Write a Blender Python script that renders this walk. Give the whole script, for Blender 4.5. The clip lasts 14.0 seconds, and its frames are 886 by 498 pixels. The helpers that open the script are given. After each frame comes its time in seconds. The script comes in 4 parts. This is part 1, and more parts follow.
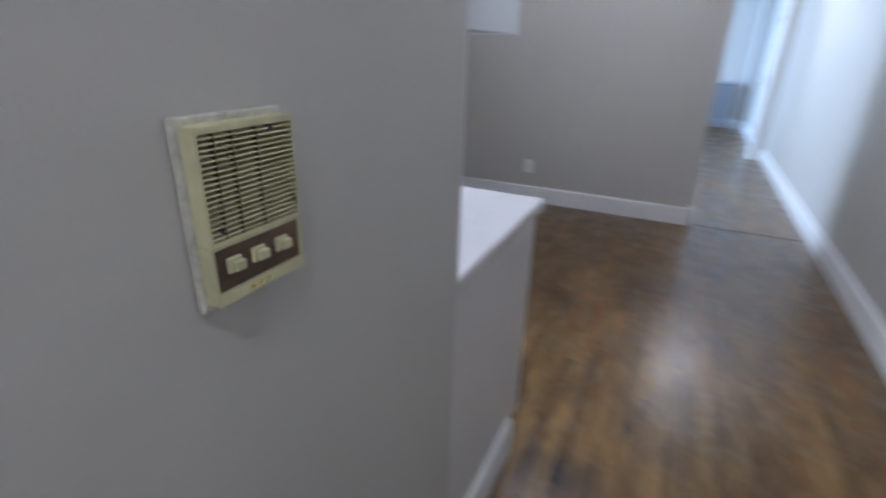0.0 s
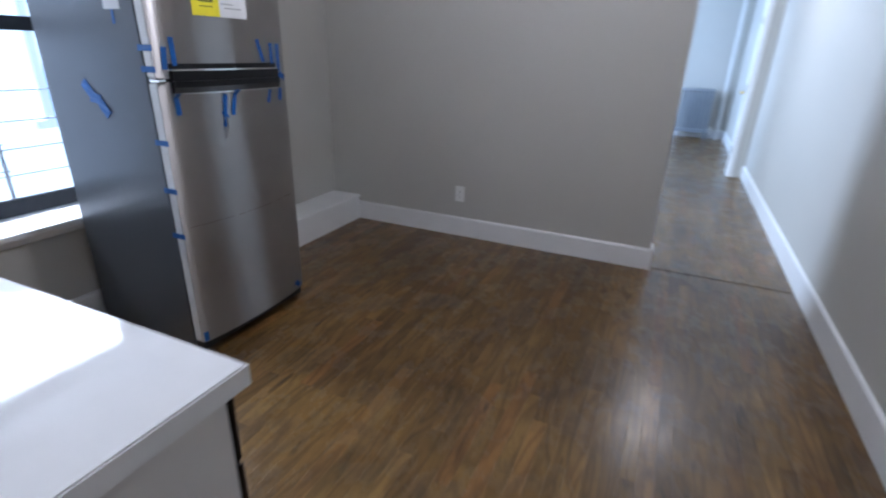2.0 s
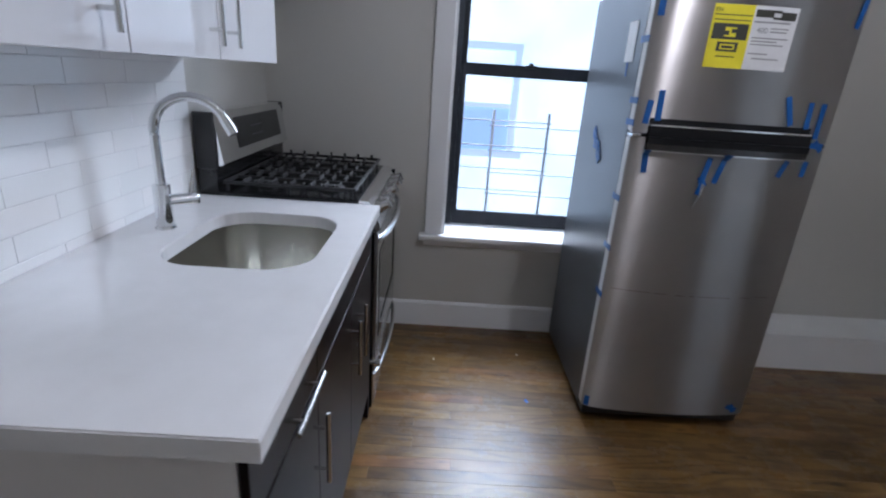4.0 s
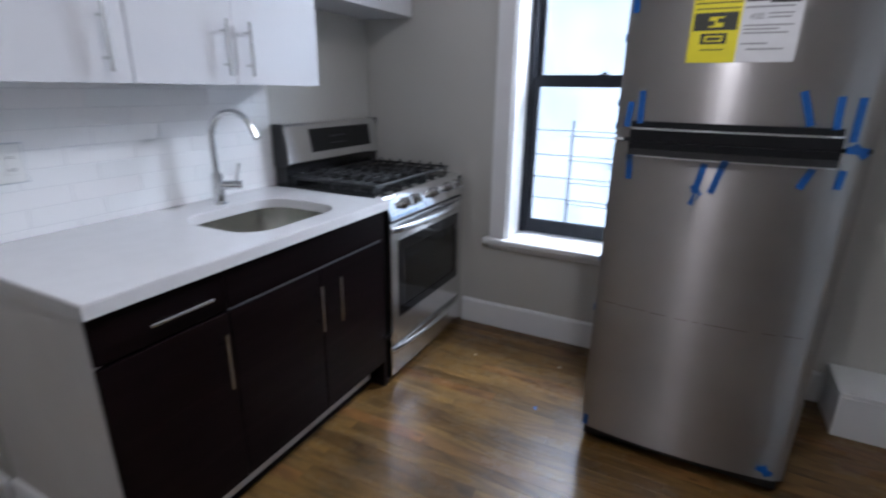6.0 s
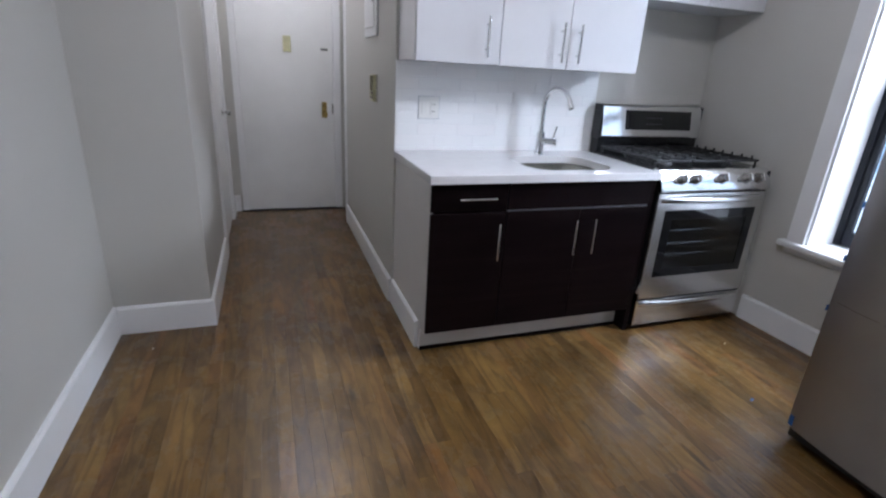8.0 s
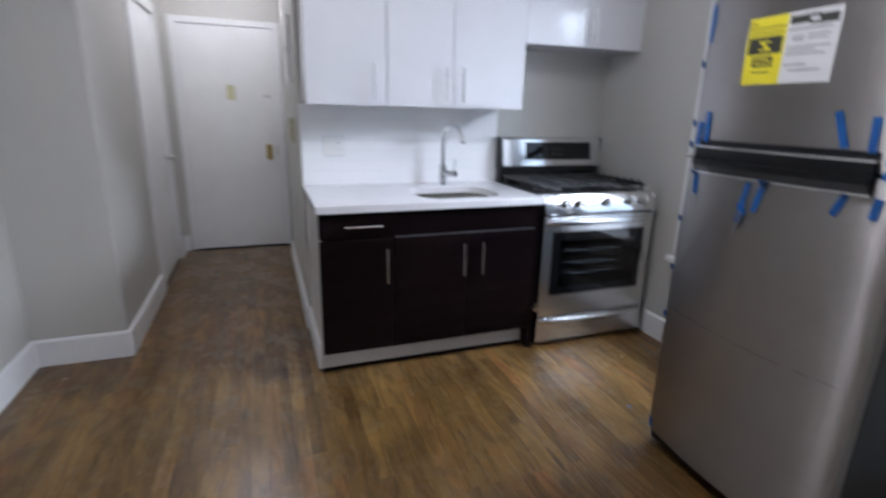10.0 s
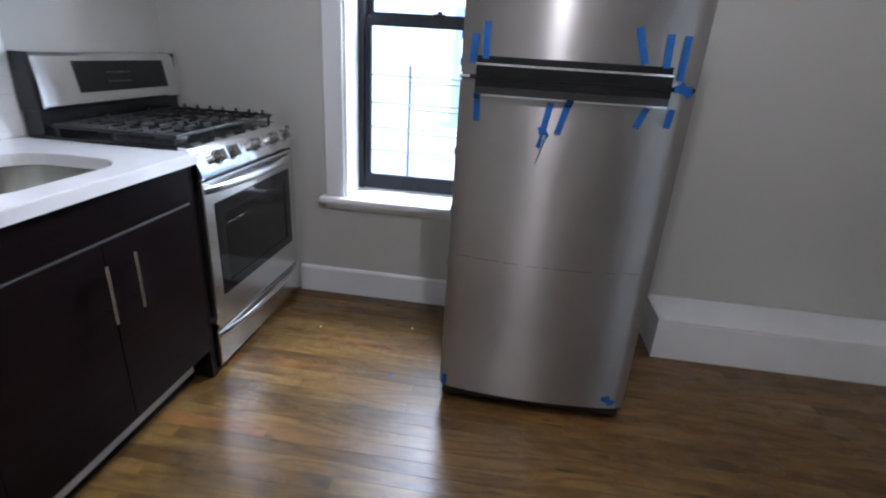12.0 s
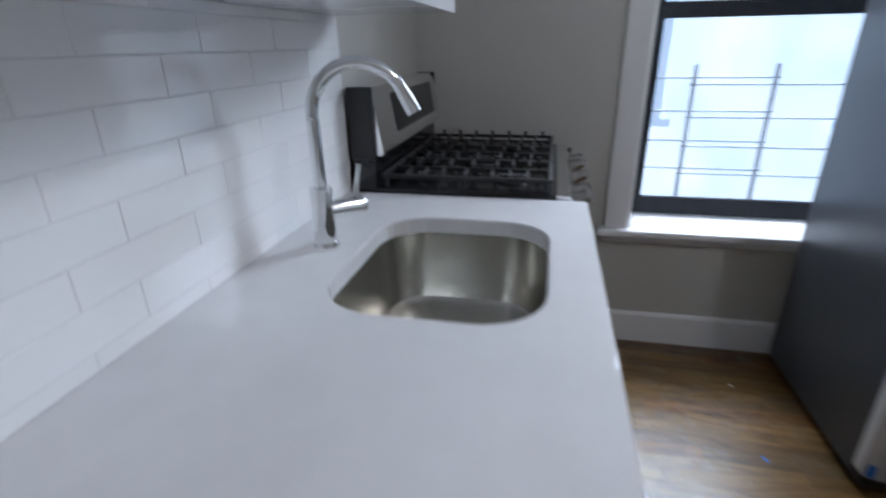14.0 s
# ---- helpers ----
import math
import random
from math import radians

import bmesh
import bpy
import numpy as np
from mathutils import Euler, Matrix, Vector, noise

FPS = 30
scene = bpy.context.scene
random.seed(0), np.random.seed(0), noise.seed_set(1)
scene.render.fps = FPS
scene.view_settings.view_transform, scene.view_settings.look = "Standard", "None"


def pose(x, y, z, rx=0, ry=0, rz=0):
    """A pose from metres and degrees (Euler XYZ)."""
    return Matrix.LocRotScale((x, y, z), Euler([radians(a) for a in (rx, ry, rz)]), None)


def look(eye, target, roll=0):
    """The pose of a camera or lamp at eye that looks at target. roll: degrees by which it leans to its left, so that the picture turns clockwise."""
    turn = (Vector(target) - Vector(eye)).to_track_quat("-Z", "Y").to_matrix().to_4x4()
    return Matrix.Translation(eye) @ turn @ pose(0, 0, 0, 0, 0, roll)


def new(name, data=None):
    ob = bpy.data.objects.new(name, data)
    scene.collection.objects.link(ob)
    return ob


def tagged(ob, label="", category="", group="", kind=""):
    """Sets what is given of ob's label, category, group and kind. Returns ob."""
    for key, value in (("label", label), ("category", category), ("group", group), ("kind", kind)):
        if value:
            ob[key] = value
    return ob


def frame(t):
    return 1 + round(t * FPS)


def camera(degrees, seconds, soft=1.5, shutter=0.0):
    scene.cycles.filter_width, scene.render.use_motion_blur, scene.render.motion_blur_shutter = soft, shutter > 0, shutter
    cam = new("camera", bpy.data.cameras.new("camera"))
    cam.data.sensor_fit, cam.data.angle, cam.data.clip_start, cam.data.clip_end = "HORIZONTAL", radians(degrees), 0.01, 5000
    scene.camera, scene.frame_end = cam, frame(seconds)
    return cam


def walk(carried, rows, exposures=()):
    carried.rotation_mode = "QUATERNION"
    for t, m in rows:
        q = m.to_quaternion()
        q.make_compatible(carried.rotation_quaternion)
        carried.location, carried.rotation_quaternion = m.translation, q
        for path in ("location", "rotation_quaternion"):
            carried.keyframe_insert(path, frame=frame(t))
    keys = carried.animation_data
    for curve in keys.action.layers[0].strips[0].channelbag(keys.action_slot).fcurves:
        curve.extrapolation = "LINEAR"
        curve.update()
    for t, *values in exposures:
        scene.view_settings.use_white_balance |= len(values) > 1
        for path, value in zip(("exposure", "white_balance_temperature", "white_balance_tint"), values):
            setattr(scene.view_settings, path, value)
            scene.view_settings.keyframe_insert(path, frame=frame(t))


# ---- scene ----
cam = camera(84, 14.0, soft=2.1, shutter=0.6)
PATH = [
    (0, 0.348, -0.813, 1.343, 67.63, -1.47, 25.67),
    (0.1, 0.357, -0.782, 1.328, 68.45, -0.23, 29.90),
    (0.3, 0.407, -0.721, 1.338, 66.36, -0.49, 32.86),
    (0.5, 0.440, -0.631, 1.346, 66.20, -1.08, 30.41),
    (1, 0.459, -0.383, 1.331, 66.85, -3.17, 15.94),
    (1.5, 0.514, -0.148, 1.357, 67.22, -1.33, 13.20),
    (2, 0.509, 0.229, 1.349, 68.08, -1.58, 24.58),
    (2.5, 0.442, 0.492, 1.349, 67.85, -3.82, 33.35),
    (3, 0.425, 0.693, 1.284, 71.20, -1.15, 63.32),
    (3.5, 0.514, 0.763, 1.365, 71.17, -2.38, 81.53),
    (6, 0.511, 1.809, 1.370, 71.86, -0.77, 117.04),
    (6.5, 0.510, 1.992, 1.343, 68.81, 1.48, 134.62),
    (7, 0.694, 2.178, 1.308, 66.01, -1.00, 148.42),
    (9.5, 0.322, 3.047, 1.391, 76.44, -3.07, 164.80),
    (10, 0.210, 2.980, 1.352, 74.31, -1.30, 160.22),
    (10.5, 0.331, 2.769, 1.300, 70.63, -2.47, 135.78),
    (11, 0.321, 2.510, 1.238, 70.82, -2.11, 119.40),
    (11.5, 0.240, 2.182, 1.269, 70.49, -1.89, 109.95),
    (12, 0.326, 1.731, 1.276, 68.27, -3.38, 98.30),
    (12.5, 0.222, 1.365, 1.247, 69.12, -3.37, 89.72),
    (13, 0.246, 1.020, 1.287, 67.57, -0.92, 91.99),
    (13.5, 0.262, 0.702, 1.284, 66.96, -1.32, 95.64),
    (14, 0.075, 0.565, 1.299, 67.45, 0.95, 101.94),
]
walk(cam, [(t, pose(x, y, z, rx, ry, rz)) for t, x, y, z, rx, ry, rz in PATH], [(t, e, min(5760, 5500 + 50 * t), 15 - 2.4 * max(0, t - 12.5) / 1.5) for t, e in ((0, 0.03), (0.5, 0.0), (1.5, -0.02), (2.5, -0.12), (3.5, -0.42), (6, -0.42), (7, -0.06), (9.5, -0.10), (10.5, 0.02), (11.5, 0.10), (12.5, -0.06), (13, -0.24), (13.5, -0.48), (14, -0.60))])

# ---- world, lights ----
world = bpy.data.worlds.new("sky")
scene.world = world
world.use_nodes = True
wn = world.node_tree
sky = wn.nodes.new("ShaderNodeTexSky")
sky.sky_type = "NISHITA"
sky.sun_disc = False
sky.sun_elevation = radians(40)
sky.sun_rotation = radians(200)
wn.links.new(sky.outputs[0], wn.nodes["Background"].inputs[0])
wn.nodes["Background"].inputs[1].default_value = 0.12

sun = new("sun", bpy.data.lights.new("sun", "SUN"))
sun.data.energy, sun.data.angle, sun.data.color = 1.0, radians(12), (1.0, 0.96, 0.9)
sun.matrix_world = look((-6, -8, 12), (0, 0, 0))


def area_lamp(name, eye, target, sx, sy, watts, colour):
    lamp = new(name, bpy.data.lights.new(name, "AREA"))
    lamp.data.shape, lamp.data.size, lamp.data.size_y = "RECTANGLE", sx, sy
    lamp.data.energy, lamp.data.color = watts, colour
    lamp.matrix_world = look(eye, target)
    return lamp


# daylight in the window openings of the two rooms behind the kitchen
area_lamp("daylight_middle_room", (-2.0, 4.75, 1.4), (1, 4.75, 1.3), 1.1, 1.3, 112, (0.70, 0.85, 1.0))
area_lamp("daylight_back_room", (-1.95, 8.8, 1.4), (1, 8.8, 1.3), 1.5, 1.4, 165, (0.55, 0.75, 1.0))

# sky light falling steeply through the kitchen window
area_lamp("daylight_kitchen", (-3.05, 1.75, 2.45), (-1.1, 0.75, 0.9), 1.5, 0.9, 190, (0.88, 0.95, 1.0))


def bulb(name, x, y, z, watts, radius, colour=(1.0, 0.965, 0.94)):
    lamp = new(name, bpy.data.lights.new(name, "POINT"))
    lamp.data.energy, lamp.data.shadow_soft_size, lamp.data.color = watts, radius, colour
    lamp.location = (x, y, z)
    return lamp


bulb("bulb_kitchen", -0.22, 1.86, 2.43, 38.5, 0.055)
bulb("bulb_hall", 0.46, -1.28, 2.43, 15.5, 0.05)
bulb("bulb_middle_room", 0.82, 5.2, 2.43, 22, 0.09)


# ---- materials ----
def material(name):
    m = bpy.data.materials.new(name)
    m.use_nodes = True
    return m, m.node_tree.nodes, m.node_tree.links, m.node_tree.nodes["Principled BSDF"]


def ramp(n, l, fac, stops):
    r = n.new("ShaderNodeValToRGB")
    while len(r.color_ramp.elements) < len(stops):
        r.color_ramp.elements.new(0.5)
    for e, (p, c) in zip(r.color_ramp.elements, stops):
        e.position, e.color = p, (*c, 1)
    l.new(fac, r.inputs[0])
    return r.outputs[0]


def noise_tex(n, l, scale, detail=4, vec=None, stretch=None, rough=0.55):
    tex = n.new("ShaderNodeTexNoise")
    tex.inputs["Scale"].default_value, tex.inputs["Detail"].default_value, tex.inputs["Roughness"].default_value = scale, detail, rough
    if vec is None:
        vec = n.new("ShaderNodeNewGeometry").outputs["Position"]
    if stretch:
        mp = n.new("ShaderNodeMapping")
        mp.inputs["Scale"].default_value = stretch
        l.new(vec, mp.inputs[0])
        vec = mp.outputs[0]
    l.new(vec, tex.inputs["Vector"])
    return tex.outputs[0]


def mixc(n, l, kind, fac, a, b):
    mx = n.new("ShaderNodeMix")
    mx.data_type, mx.blend_type = "RGBA", kind
    for sock, v in ((mx.inputs[0], fac), (mx.inputs[6], a), (mx.inputs[7], b)):
        if hasattr(v, "is_linked"):
            l.new(v, sock)
        else:
            sock.default_value = v if isinstance(v, (int, float)) else (*v, 1)
    return mx.outputs[2]


def bump(n, l, b, height, strength, dist=0.002):
    bp = n.new("ShaderNodeBump")
    bp.inputs["Strength"].default_value, bp.inputs["Distance"].default_value = strength, dist
    l.new(height, bp.inputs["Height"])
    l.new(bp.outputs[0], b.inputs["Normal"])


def plain(name, colour, rough, metal=0.0, var=0.06, scale=3.0, grain=60.0, relief=0.1, coat=0.0, rvar=0.08, stretch=None):
    """Painted, plastic or metal surface with broad and fine variation."""
    m, n, l, b = material(name)
    broad = noise_tex(n, l, scale, 3)
    fine = noise_tex(n, l, grain, 4, stretch=stretch)
    lo, hi = [tuple(min(1, c * k) for c in colour) for k in (1 - var, 1 + var)]
    base = ramp(n, l, broad, [(0.3, lo), (0.7, hi)])
    base = mixc(n, l, "MULTIPLY", var * 1.5, base, ramp(n, l, fine, [(0.3, (0.75, 0.75, 0.75)), (0.7, (1, 1, 1))]))
    l.new(base, b.inputs["Base Color"])
    rr = n.new("ShaderNodeMapRange")
    rr.inputs[3].default_value, rr.inputs[4].default_value = max(0.02, rough - rvar), min(1, rough + rvar)
    l.new(broad, rr.inputs[0])
    l.new(rr.outputs[0], b.inputs["Roughness"])
    b.inputs["Metallic"].default_value = metal
    b.inputs["Coat Weight"].default_value = coat
    b.inputs["Coat Roughness"].default_value = 0.08
    if relief:
        bump(n, l, b, fine, relief)
    return m


WALL = plain("wall_paint_greige", (0.505, 0.492, 0.457), 0.5, var=0.03, scale=1.2, grain=180, relief=0.12)
TRIM = plain("trim_paint_white", (0.80, 0.80, 0.80), 0.38, var=0.03, scale=4, grain=90, relief=0.1)
CEIL = plain("ceiling_paint_white", (0.80, 0.80, 0.79), 0.8, var=0.02, grain=120, relief=0.15)
DOORP = plain("door_paint_white", (0.78, 0.78, 0.77), 0.4, var=0.04, scale=3, grain=70, relief=0.18)
QUARTZ = plain("quartz_white", (0.70, 0.695, 0.70), 0.05, var=0.025, scale=14, grain=400, relief=0.0, rvar=0.02)
GLOSSW = plain("gloss_white_laminate", (0.71, 0.71, 0.73), 0.07, var=0.015, scale=5, grain=40, relief=0.02, rvar=0.02)
PANELW = plain("end_panel_white", (0.60, 0.58, 0.565), 0.40, var=0.03, scale=6, grain=120, relief=0.03)
CHROME = plain("chrome", (0.78, 0.79, 0.80), 0.10, 1.0, var=0.03, scale=20, relief=0.0, rvar=0.04)
NICKEL = plain("brushed_nickel", (0.66, 0.66, 0.65), 0.22, 1.0, var=0.05, scale=20, grain=300, relief=0.0, rvar=0.03)
# knob metal darker than nickel: the knobs' shadowed sides are in this colour
KNOBM = plain("shaded_knob_metal", (0.42, 0.41, 0.40), 0.18, 1.0, var=0.08, scale=30, grain=300, relief=0.0, rvar=0.04)
BLACKE = plain("black_enamel", (0.012, 0.012, 0.013), 0.18, var=0.2, scale=15, grain=120, relief=0.03)
IRON = plain("cast_iron", (0.018, 0.018, 0.019), 0.45, var=0.25, scale=20, grain=300, relief=0.35)
PLATE = plain("smeared_cream_plate", (0.60, 0.585, 0.50), 0.45, var=0.25, scale=60, grain=200, relief=0.1)
LIP = plain("dark_steel_lip", (0.085, 0.082, 0.085), 0.22, 1.0, var=0.1, scale=20, grain=300, relief=0.0, rvar=0.02)
DUST = plain("tape_residue", (0.20, 0.17, 0.15), 0.55, var=0.3, scale=40, grain=300, relief=0.05)
PULL = plain("black_pull_plastic", (0.008, 0.008, 0.009), 0.5, var=0.2, scale=10, grain=200, relief=0.05)
PULL.node_tree.nodes["Principled BSDF"].inputs["Specular IOR Level"].default_value = 0.2
BLACKP = plain("black_plastic", (0.015, 0.015, 0.016), 0.38, var=0.2, scale=10, grain=200, relief=0.05)
DARKGREY = plain("dark_grey_case", (0.10, 0.105, 0.11), 0.42, var=0.08, scale=6, grain=500, relief=0.12)
SASH = plain("black_window_paint", (0.022, 0.024, 0.03), 0.4, var=0.25, scale=18, grain=150, relief=0.12)
SASH.node_tree.nodes["Principled BSDF"].inputs["Specular IOR Level"].default_value = 0.2
IVORY = plain("aged_ivory_plastic", (0.58, 0.56, 0.34), 0.42, var=0.12, scale=25, grain=160, relief=0.06)
BROWNP = plain("brown_woodgrain_plate", (0.10, 0.055, 0.03), 0.4, var=0.4, scale=30, grain=260, relief=0.05, stretch=(1, 0.15, 1))
WHITEPL = plain("white_plastic", (0.80, 0.80, 0.78), 0.40, var=0.02, scale=20, grain=200, relief=0.02)
BRASS = plain("worn_brass", (0.62, 0.45, 0.16), 0.18, 1.0, var=0.15, scale=40, grain=200, relief=0.05)
TAPE = plain("blue_tape", (0.006, 0.095, 0.34), 0.45, var=0.18, scale=60, grain=300, relief=0.2)
LABELY = plain("label_yellow", (0.80, 0.70, 0.02), 0.5, var=0.04, scale=20, relief=0.02)
LABELW = plain("label_white", (0.72, 0.72, 0.72), 0.5, var=0.04, scale=20, relief=0.02)
INK = plain("label_ink", (0.04, 0.04, 0.03), 0.6, var=0.1, scale=50, relief=0.0)
GREYINK = plain("label_grey_print", (0.30, 0.30, 0.30), 0.6, var=0.1, scale=50, relief=0.0)
GROUT = plain("grout_pale", (0.76, 0.76, 0.77), 0.7, var=0.03, scale=30, grain=400, relief=0.3)
RADIATOR = plain("radiator_silver_paint", (0.26, 0.29, 0.33), 0.45, 0.2, var=0.1, scale=10, grain=100, relief=0.15)
GUARD = plain("guard_grey_paint", (0.40, 0.44, 0.50), 0.5, var=0.1, scale=20, relief=0.1)
SUBFLOOR = plain("floor_joint_dark", (0.03, 0.02, 0.012), 0.8, var=0.2, scale=10, relief=0.1)
OUTWALL = plain("outside_render_pale", (0.72, 0.74, 0.76), 0.8, var=0.06, scale=2, grain=30, relief=0.2)


def steel(name, colour, rough, stretch, aniso=0.0, grain=700, relief=0.14):
    """Brushed stainless steel; stretch squeezes the grain along the brushing."""
    m, n, l, b = material(name)
    fine = noise_tex(n, l, grain, 3, stretch=stretch)
    smear = noise_tex(n, l, 2.2, 4)
    base = ramp(n, l, smear, [(0.3, tuple(c * 0.9 for c in colour)), (0.7, tuple(min(1, c * 1.08) for c in colour))])
    l.new(base, b.inputs["Base Color"])
    b.inputs["Metallic"].default_value = 1.0
    mx = n.new("ShaderNodeMath")
    mx.operation = "MULTIPLY_ADD"
    mx.inputs[1].default_value, mx.inputs[2].default_value = 0.06, rough - 0.03
    l.new(smear, mx.inputs[0])
    l.new(mx.outputs[0], b.inputs["Roughness"])
    if relief:
        bump(n, l, b, fine, relief, 0.0006)
    if aniso:
        b.inputs["Anisotropic"].default_value = aniso
        b.inputs["Anisotropic Rotation"].default_value = 0.25
        tn = n.new("ShaderNodeTangent")
        tn.direction_type, tn.axis = "RADIAL", "Z"
        l.new(tn.outputs[0], b.inputs["Tangent"])
    return m


STEEL = steel("stainless_fridge", (0.405, 0.386, 0.374), 0.32, (1, 0.02, 1), aniso=1.0, relief=0.0)
STEELS = steel("stainless_stove", (0.70, 0.70, 0.70), 0.22, (0.02, 1, 1), aniso=0.6)
STEELG = steel("stainless_polished", (0.80, 0.80, 0.80), 0.105, (0.02, 1, 1), relief=0.05)
STEELB = steel("stainless_sink", (0.58, 0.565, 0.52), 0.22, (1, 1, 0.05))
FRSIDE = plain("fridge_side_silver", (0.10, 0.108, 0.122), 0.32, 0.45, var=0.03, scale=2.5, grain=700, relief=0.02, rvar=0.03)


def veneer(name):
    m, n, l, b = material(name)
    grain = noise_tex(n, l, 30, 6, stretch=(0.06, 1.0, 1.0))
    base = ramp(n, l, grain, [(0.3, (0.0028, 0.0014, 0.0017)), (0.6, (0.0055, 0.0028, 0.0032)), (0.8, (0.010, 0.006, 0.006))])
    l.new(base, b.inputs["Base Color"])
    b.inputs["Roughness"].default_value = 0.36
    b.inputs["Specular IOR Level"].default_value = 0.09
    bump(n, l, b, grain, 0.06, 0.0008)
    return m


ESPRESSO = veneer("espresso_veneer")


def wood(name, island):
    """Varnished oak strips; every strip has its own tone and grain."""
    m, n, l, b = material(name)
    geo = n.new("ShaderNodeNewGeometry")
    rnd = geo.outputs["Random Per Island"] if island else n.new("ShaderNodeObjectInfo").outputs["Random"]
    off = n.new("ShaderNodeVectorMath")
    off.operation = "MULTIPLY_ADD"
    cmb = n.new("ShaderNodeCombineXYZ")
    for i in range(3):
        l.new(rnd, cmb.inputs[i])
    off.inputs[1].default_value = (37.0, 91.0, 13.0)
    l.new(cmb.outputs[0], off.inputs[0])
    l.new(geo.outputs["Position"], off.inputs[2])
    v = off.outputs[0]
    pores = noise_tex(n, l, 150, 4, v, (1.5, 0.05, 1.0), 0.6)
    cloud = noise_tex(n, l, 1.7, 4)
    mottle = noise_tex(n, l, 11, 5, v, (1.0, 0.35, 1.0), 0.65)
    stain = noise_tex(n, l, 4.6, 7, stretch=(1.0, 0.7, 1.0), rough=0.72)
    # growth rings cut along the strip: contour lines of a slow field
    field = noise_tex(n, l, 7.0, 2, v, (1.25, 0.19, 1.0), 0.4)
    rings = n.new("ShaderNodeMath")
    rings.operation = "MULTIPLY"
    rings.inputs[1].default_value = 48.0
    l.new(field, rings.inputs[0])
    wavy = n.new("ShaderNodeMath")
    wavy.operation = "SINE"
    l.new(rings.outputs[0], wavy.inputs[0])
    figure = n.new("ShaderNodeMapRange")
    figure.inputs[1].default_value, figure.inputs[2].default_value = -1.0, 1.0
    l.new(wavy.outputs[0], figure.inputs[0])
    checks = noise_tex(n, l, 15, 3, v, (1.0, 0.22, 1.0), 0.5)
    tone = ramp(n, l, rnd, [(0.0, (0.095, 0.054, 0.018)), (0.15, (0.126, 0.074, 0.024)), (0.4, (0.152, 0.092, 0.031)), (0.62, (0.138, 0.079, 0.025)), (0.8, (0.184, 0.113, 0.039)), (0.93, (0.171, 0.084, 0.029)), (1.0, (0.109, 0.069, 0.026))])
    c = mixc(n, l, "MULTIPLY", 0.55, tone, ramp(n, l, figure.outputs[0], [(0.05, (0.50, 0.44, 0.38)), (0.4, (0.95, 0.93, 0.9)), (1.0, (1.12, 1.10, 1.05))]))
    c = mixc(n, l, "MULTIPLY", 0.2, c, ramp(n, l, pores, [(0.36, (0.45, 0.4, 0.35)), (0.5, (1, 1, 1))]))
    c = mixc(n, l, "MULTIPLY", 0.7, c, ramp(n, l, cloud, [(0.28, (0.50, 0.49, 0.47)), (0.45, (0.88, 0.86, 0.84)), (0.65, (1.15, 1.13, 1.08))]))
    c = mixc(n, l, "MULTIPLY", 0.85, c, ramp(n, l, mottle, [(0.30, (0.5, 0.47, 0.44)), (0.48, (0.95, 0.94, 0.92)), (0.7, (1.25, 1.22, 1.14))]))
    c = mixc(n, l, "MULTIPLY", 0.72, c, ramp(n, l, stain, [(0.36, (0.46, 0.43, 0.40)), (0.5, (0.96, 0.95, 0.93)), (0.66, (1.22, 1.2, 1.14))]))
    c = mixc(n, l, "MULTIPLY", 0.85, c, ramp(n, l, checks, [(0.27, (0.22, 0.19, 0.17)), (0.335, (1, 1, 1))]))
    l.new(c, b.inputs["Base Color"])
    rr = n.new("ShaderNodeMapRange")
    rr.inputs[3].default_value, rr.inputs[4].default_value = 0.285, 0.325
    l.new(cloud, rr.inputs[0])
    l.new(rr.outputs[0], b.inputs["Roughness"])
    b.inputs["Specular IOR Level"].default_value = 0.26
    bump(n, l, b, pores, 0.012, 0.0006)
    # gloss varnish over the grain, wavy and worn through here and there
    worn = n.new("ShaderNodeMapRange")
    worn.inputs[1].default_value, worn.inputs[2].default_value = 0.35, 0.62
    worn.inputs[3].default_value, worn.inputs[4].default_value = 0.24, 0.48
    l.new(mottle, worn.inputs[0])
    l.new(worn.outputs[0], b.inputs["Coat Weight"])
    haze = n.new("ShaderNodeMapRange")
    haze.inputs[1].default_value, haze.inputs[2].default_value = 0.35, 0.65
    haze.inputs[3].default_value, haze.inputs[4].default_value = 0.34, 0.19
    l.new(stain, haze.inputs[0])
    l.new(haze.outputs[0], b.inputs["Coat Roughness"])
    wave = n.new("ShaderNodeBump")
    wave.inputs["Strength"].default_value, wave.inputs["Distance"].default_value = 0.18, 0.005
    l.new(mottle, wave.inputs["Height"])
    l.new(wave.outputs[0], b.inputs["Coat Normal"])
    return m


OAK = wood("oak_strip", False)
OAKJ = wood("oak_strip_rest", True)


def tile_mat():
    m, n, l, b = material("tile_glazed_white")
    rnd = n.new("ShaderNodeObjectInfo").outputs["Random"]
    c = ramp(n, l, rnd, [(0, (0.87, 0.88, 0.88)), (1, (0.90, 0.89, 0.89))])
    l.new(c, b.inputs["Base Color"])
    b.inputs["Roughness"].default_value = 0.09
    bump(n, l, b, noise_tex(n, l, 9, 2), 0.12, 0.004)
    return m


TILE = tile_mat()


def glass_mat(name, rough=0.0, tint=(1, 1, 1)):
    m, n, l, b = material(name)
    b.inputs["Base Color"].default_value = (*tint, 1)
    b.inputs["Transmission Weight"].default_value = 1.0
    b.inputs["Roughness"].default_value = rough
    b.inputs["IOR"].default_value = 1.45
    return m


GLASS = glass_mat("window_glass")
OVENGLASS = plain("oven_door_glass", (0.006, 0.006, 0.007), 0.04, var=0.1, relief=0.0, rvar=0.01)


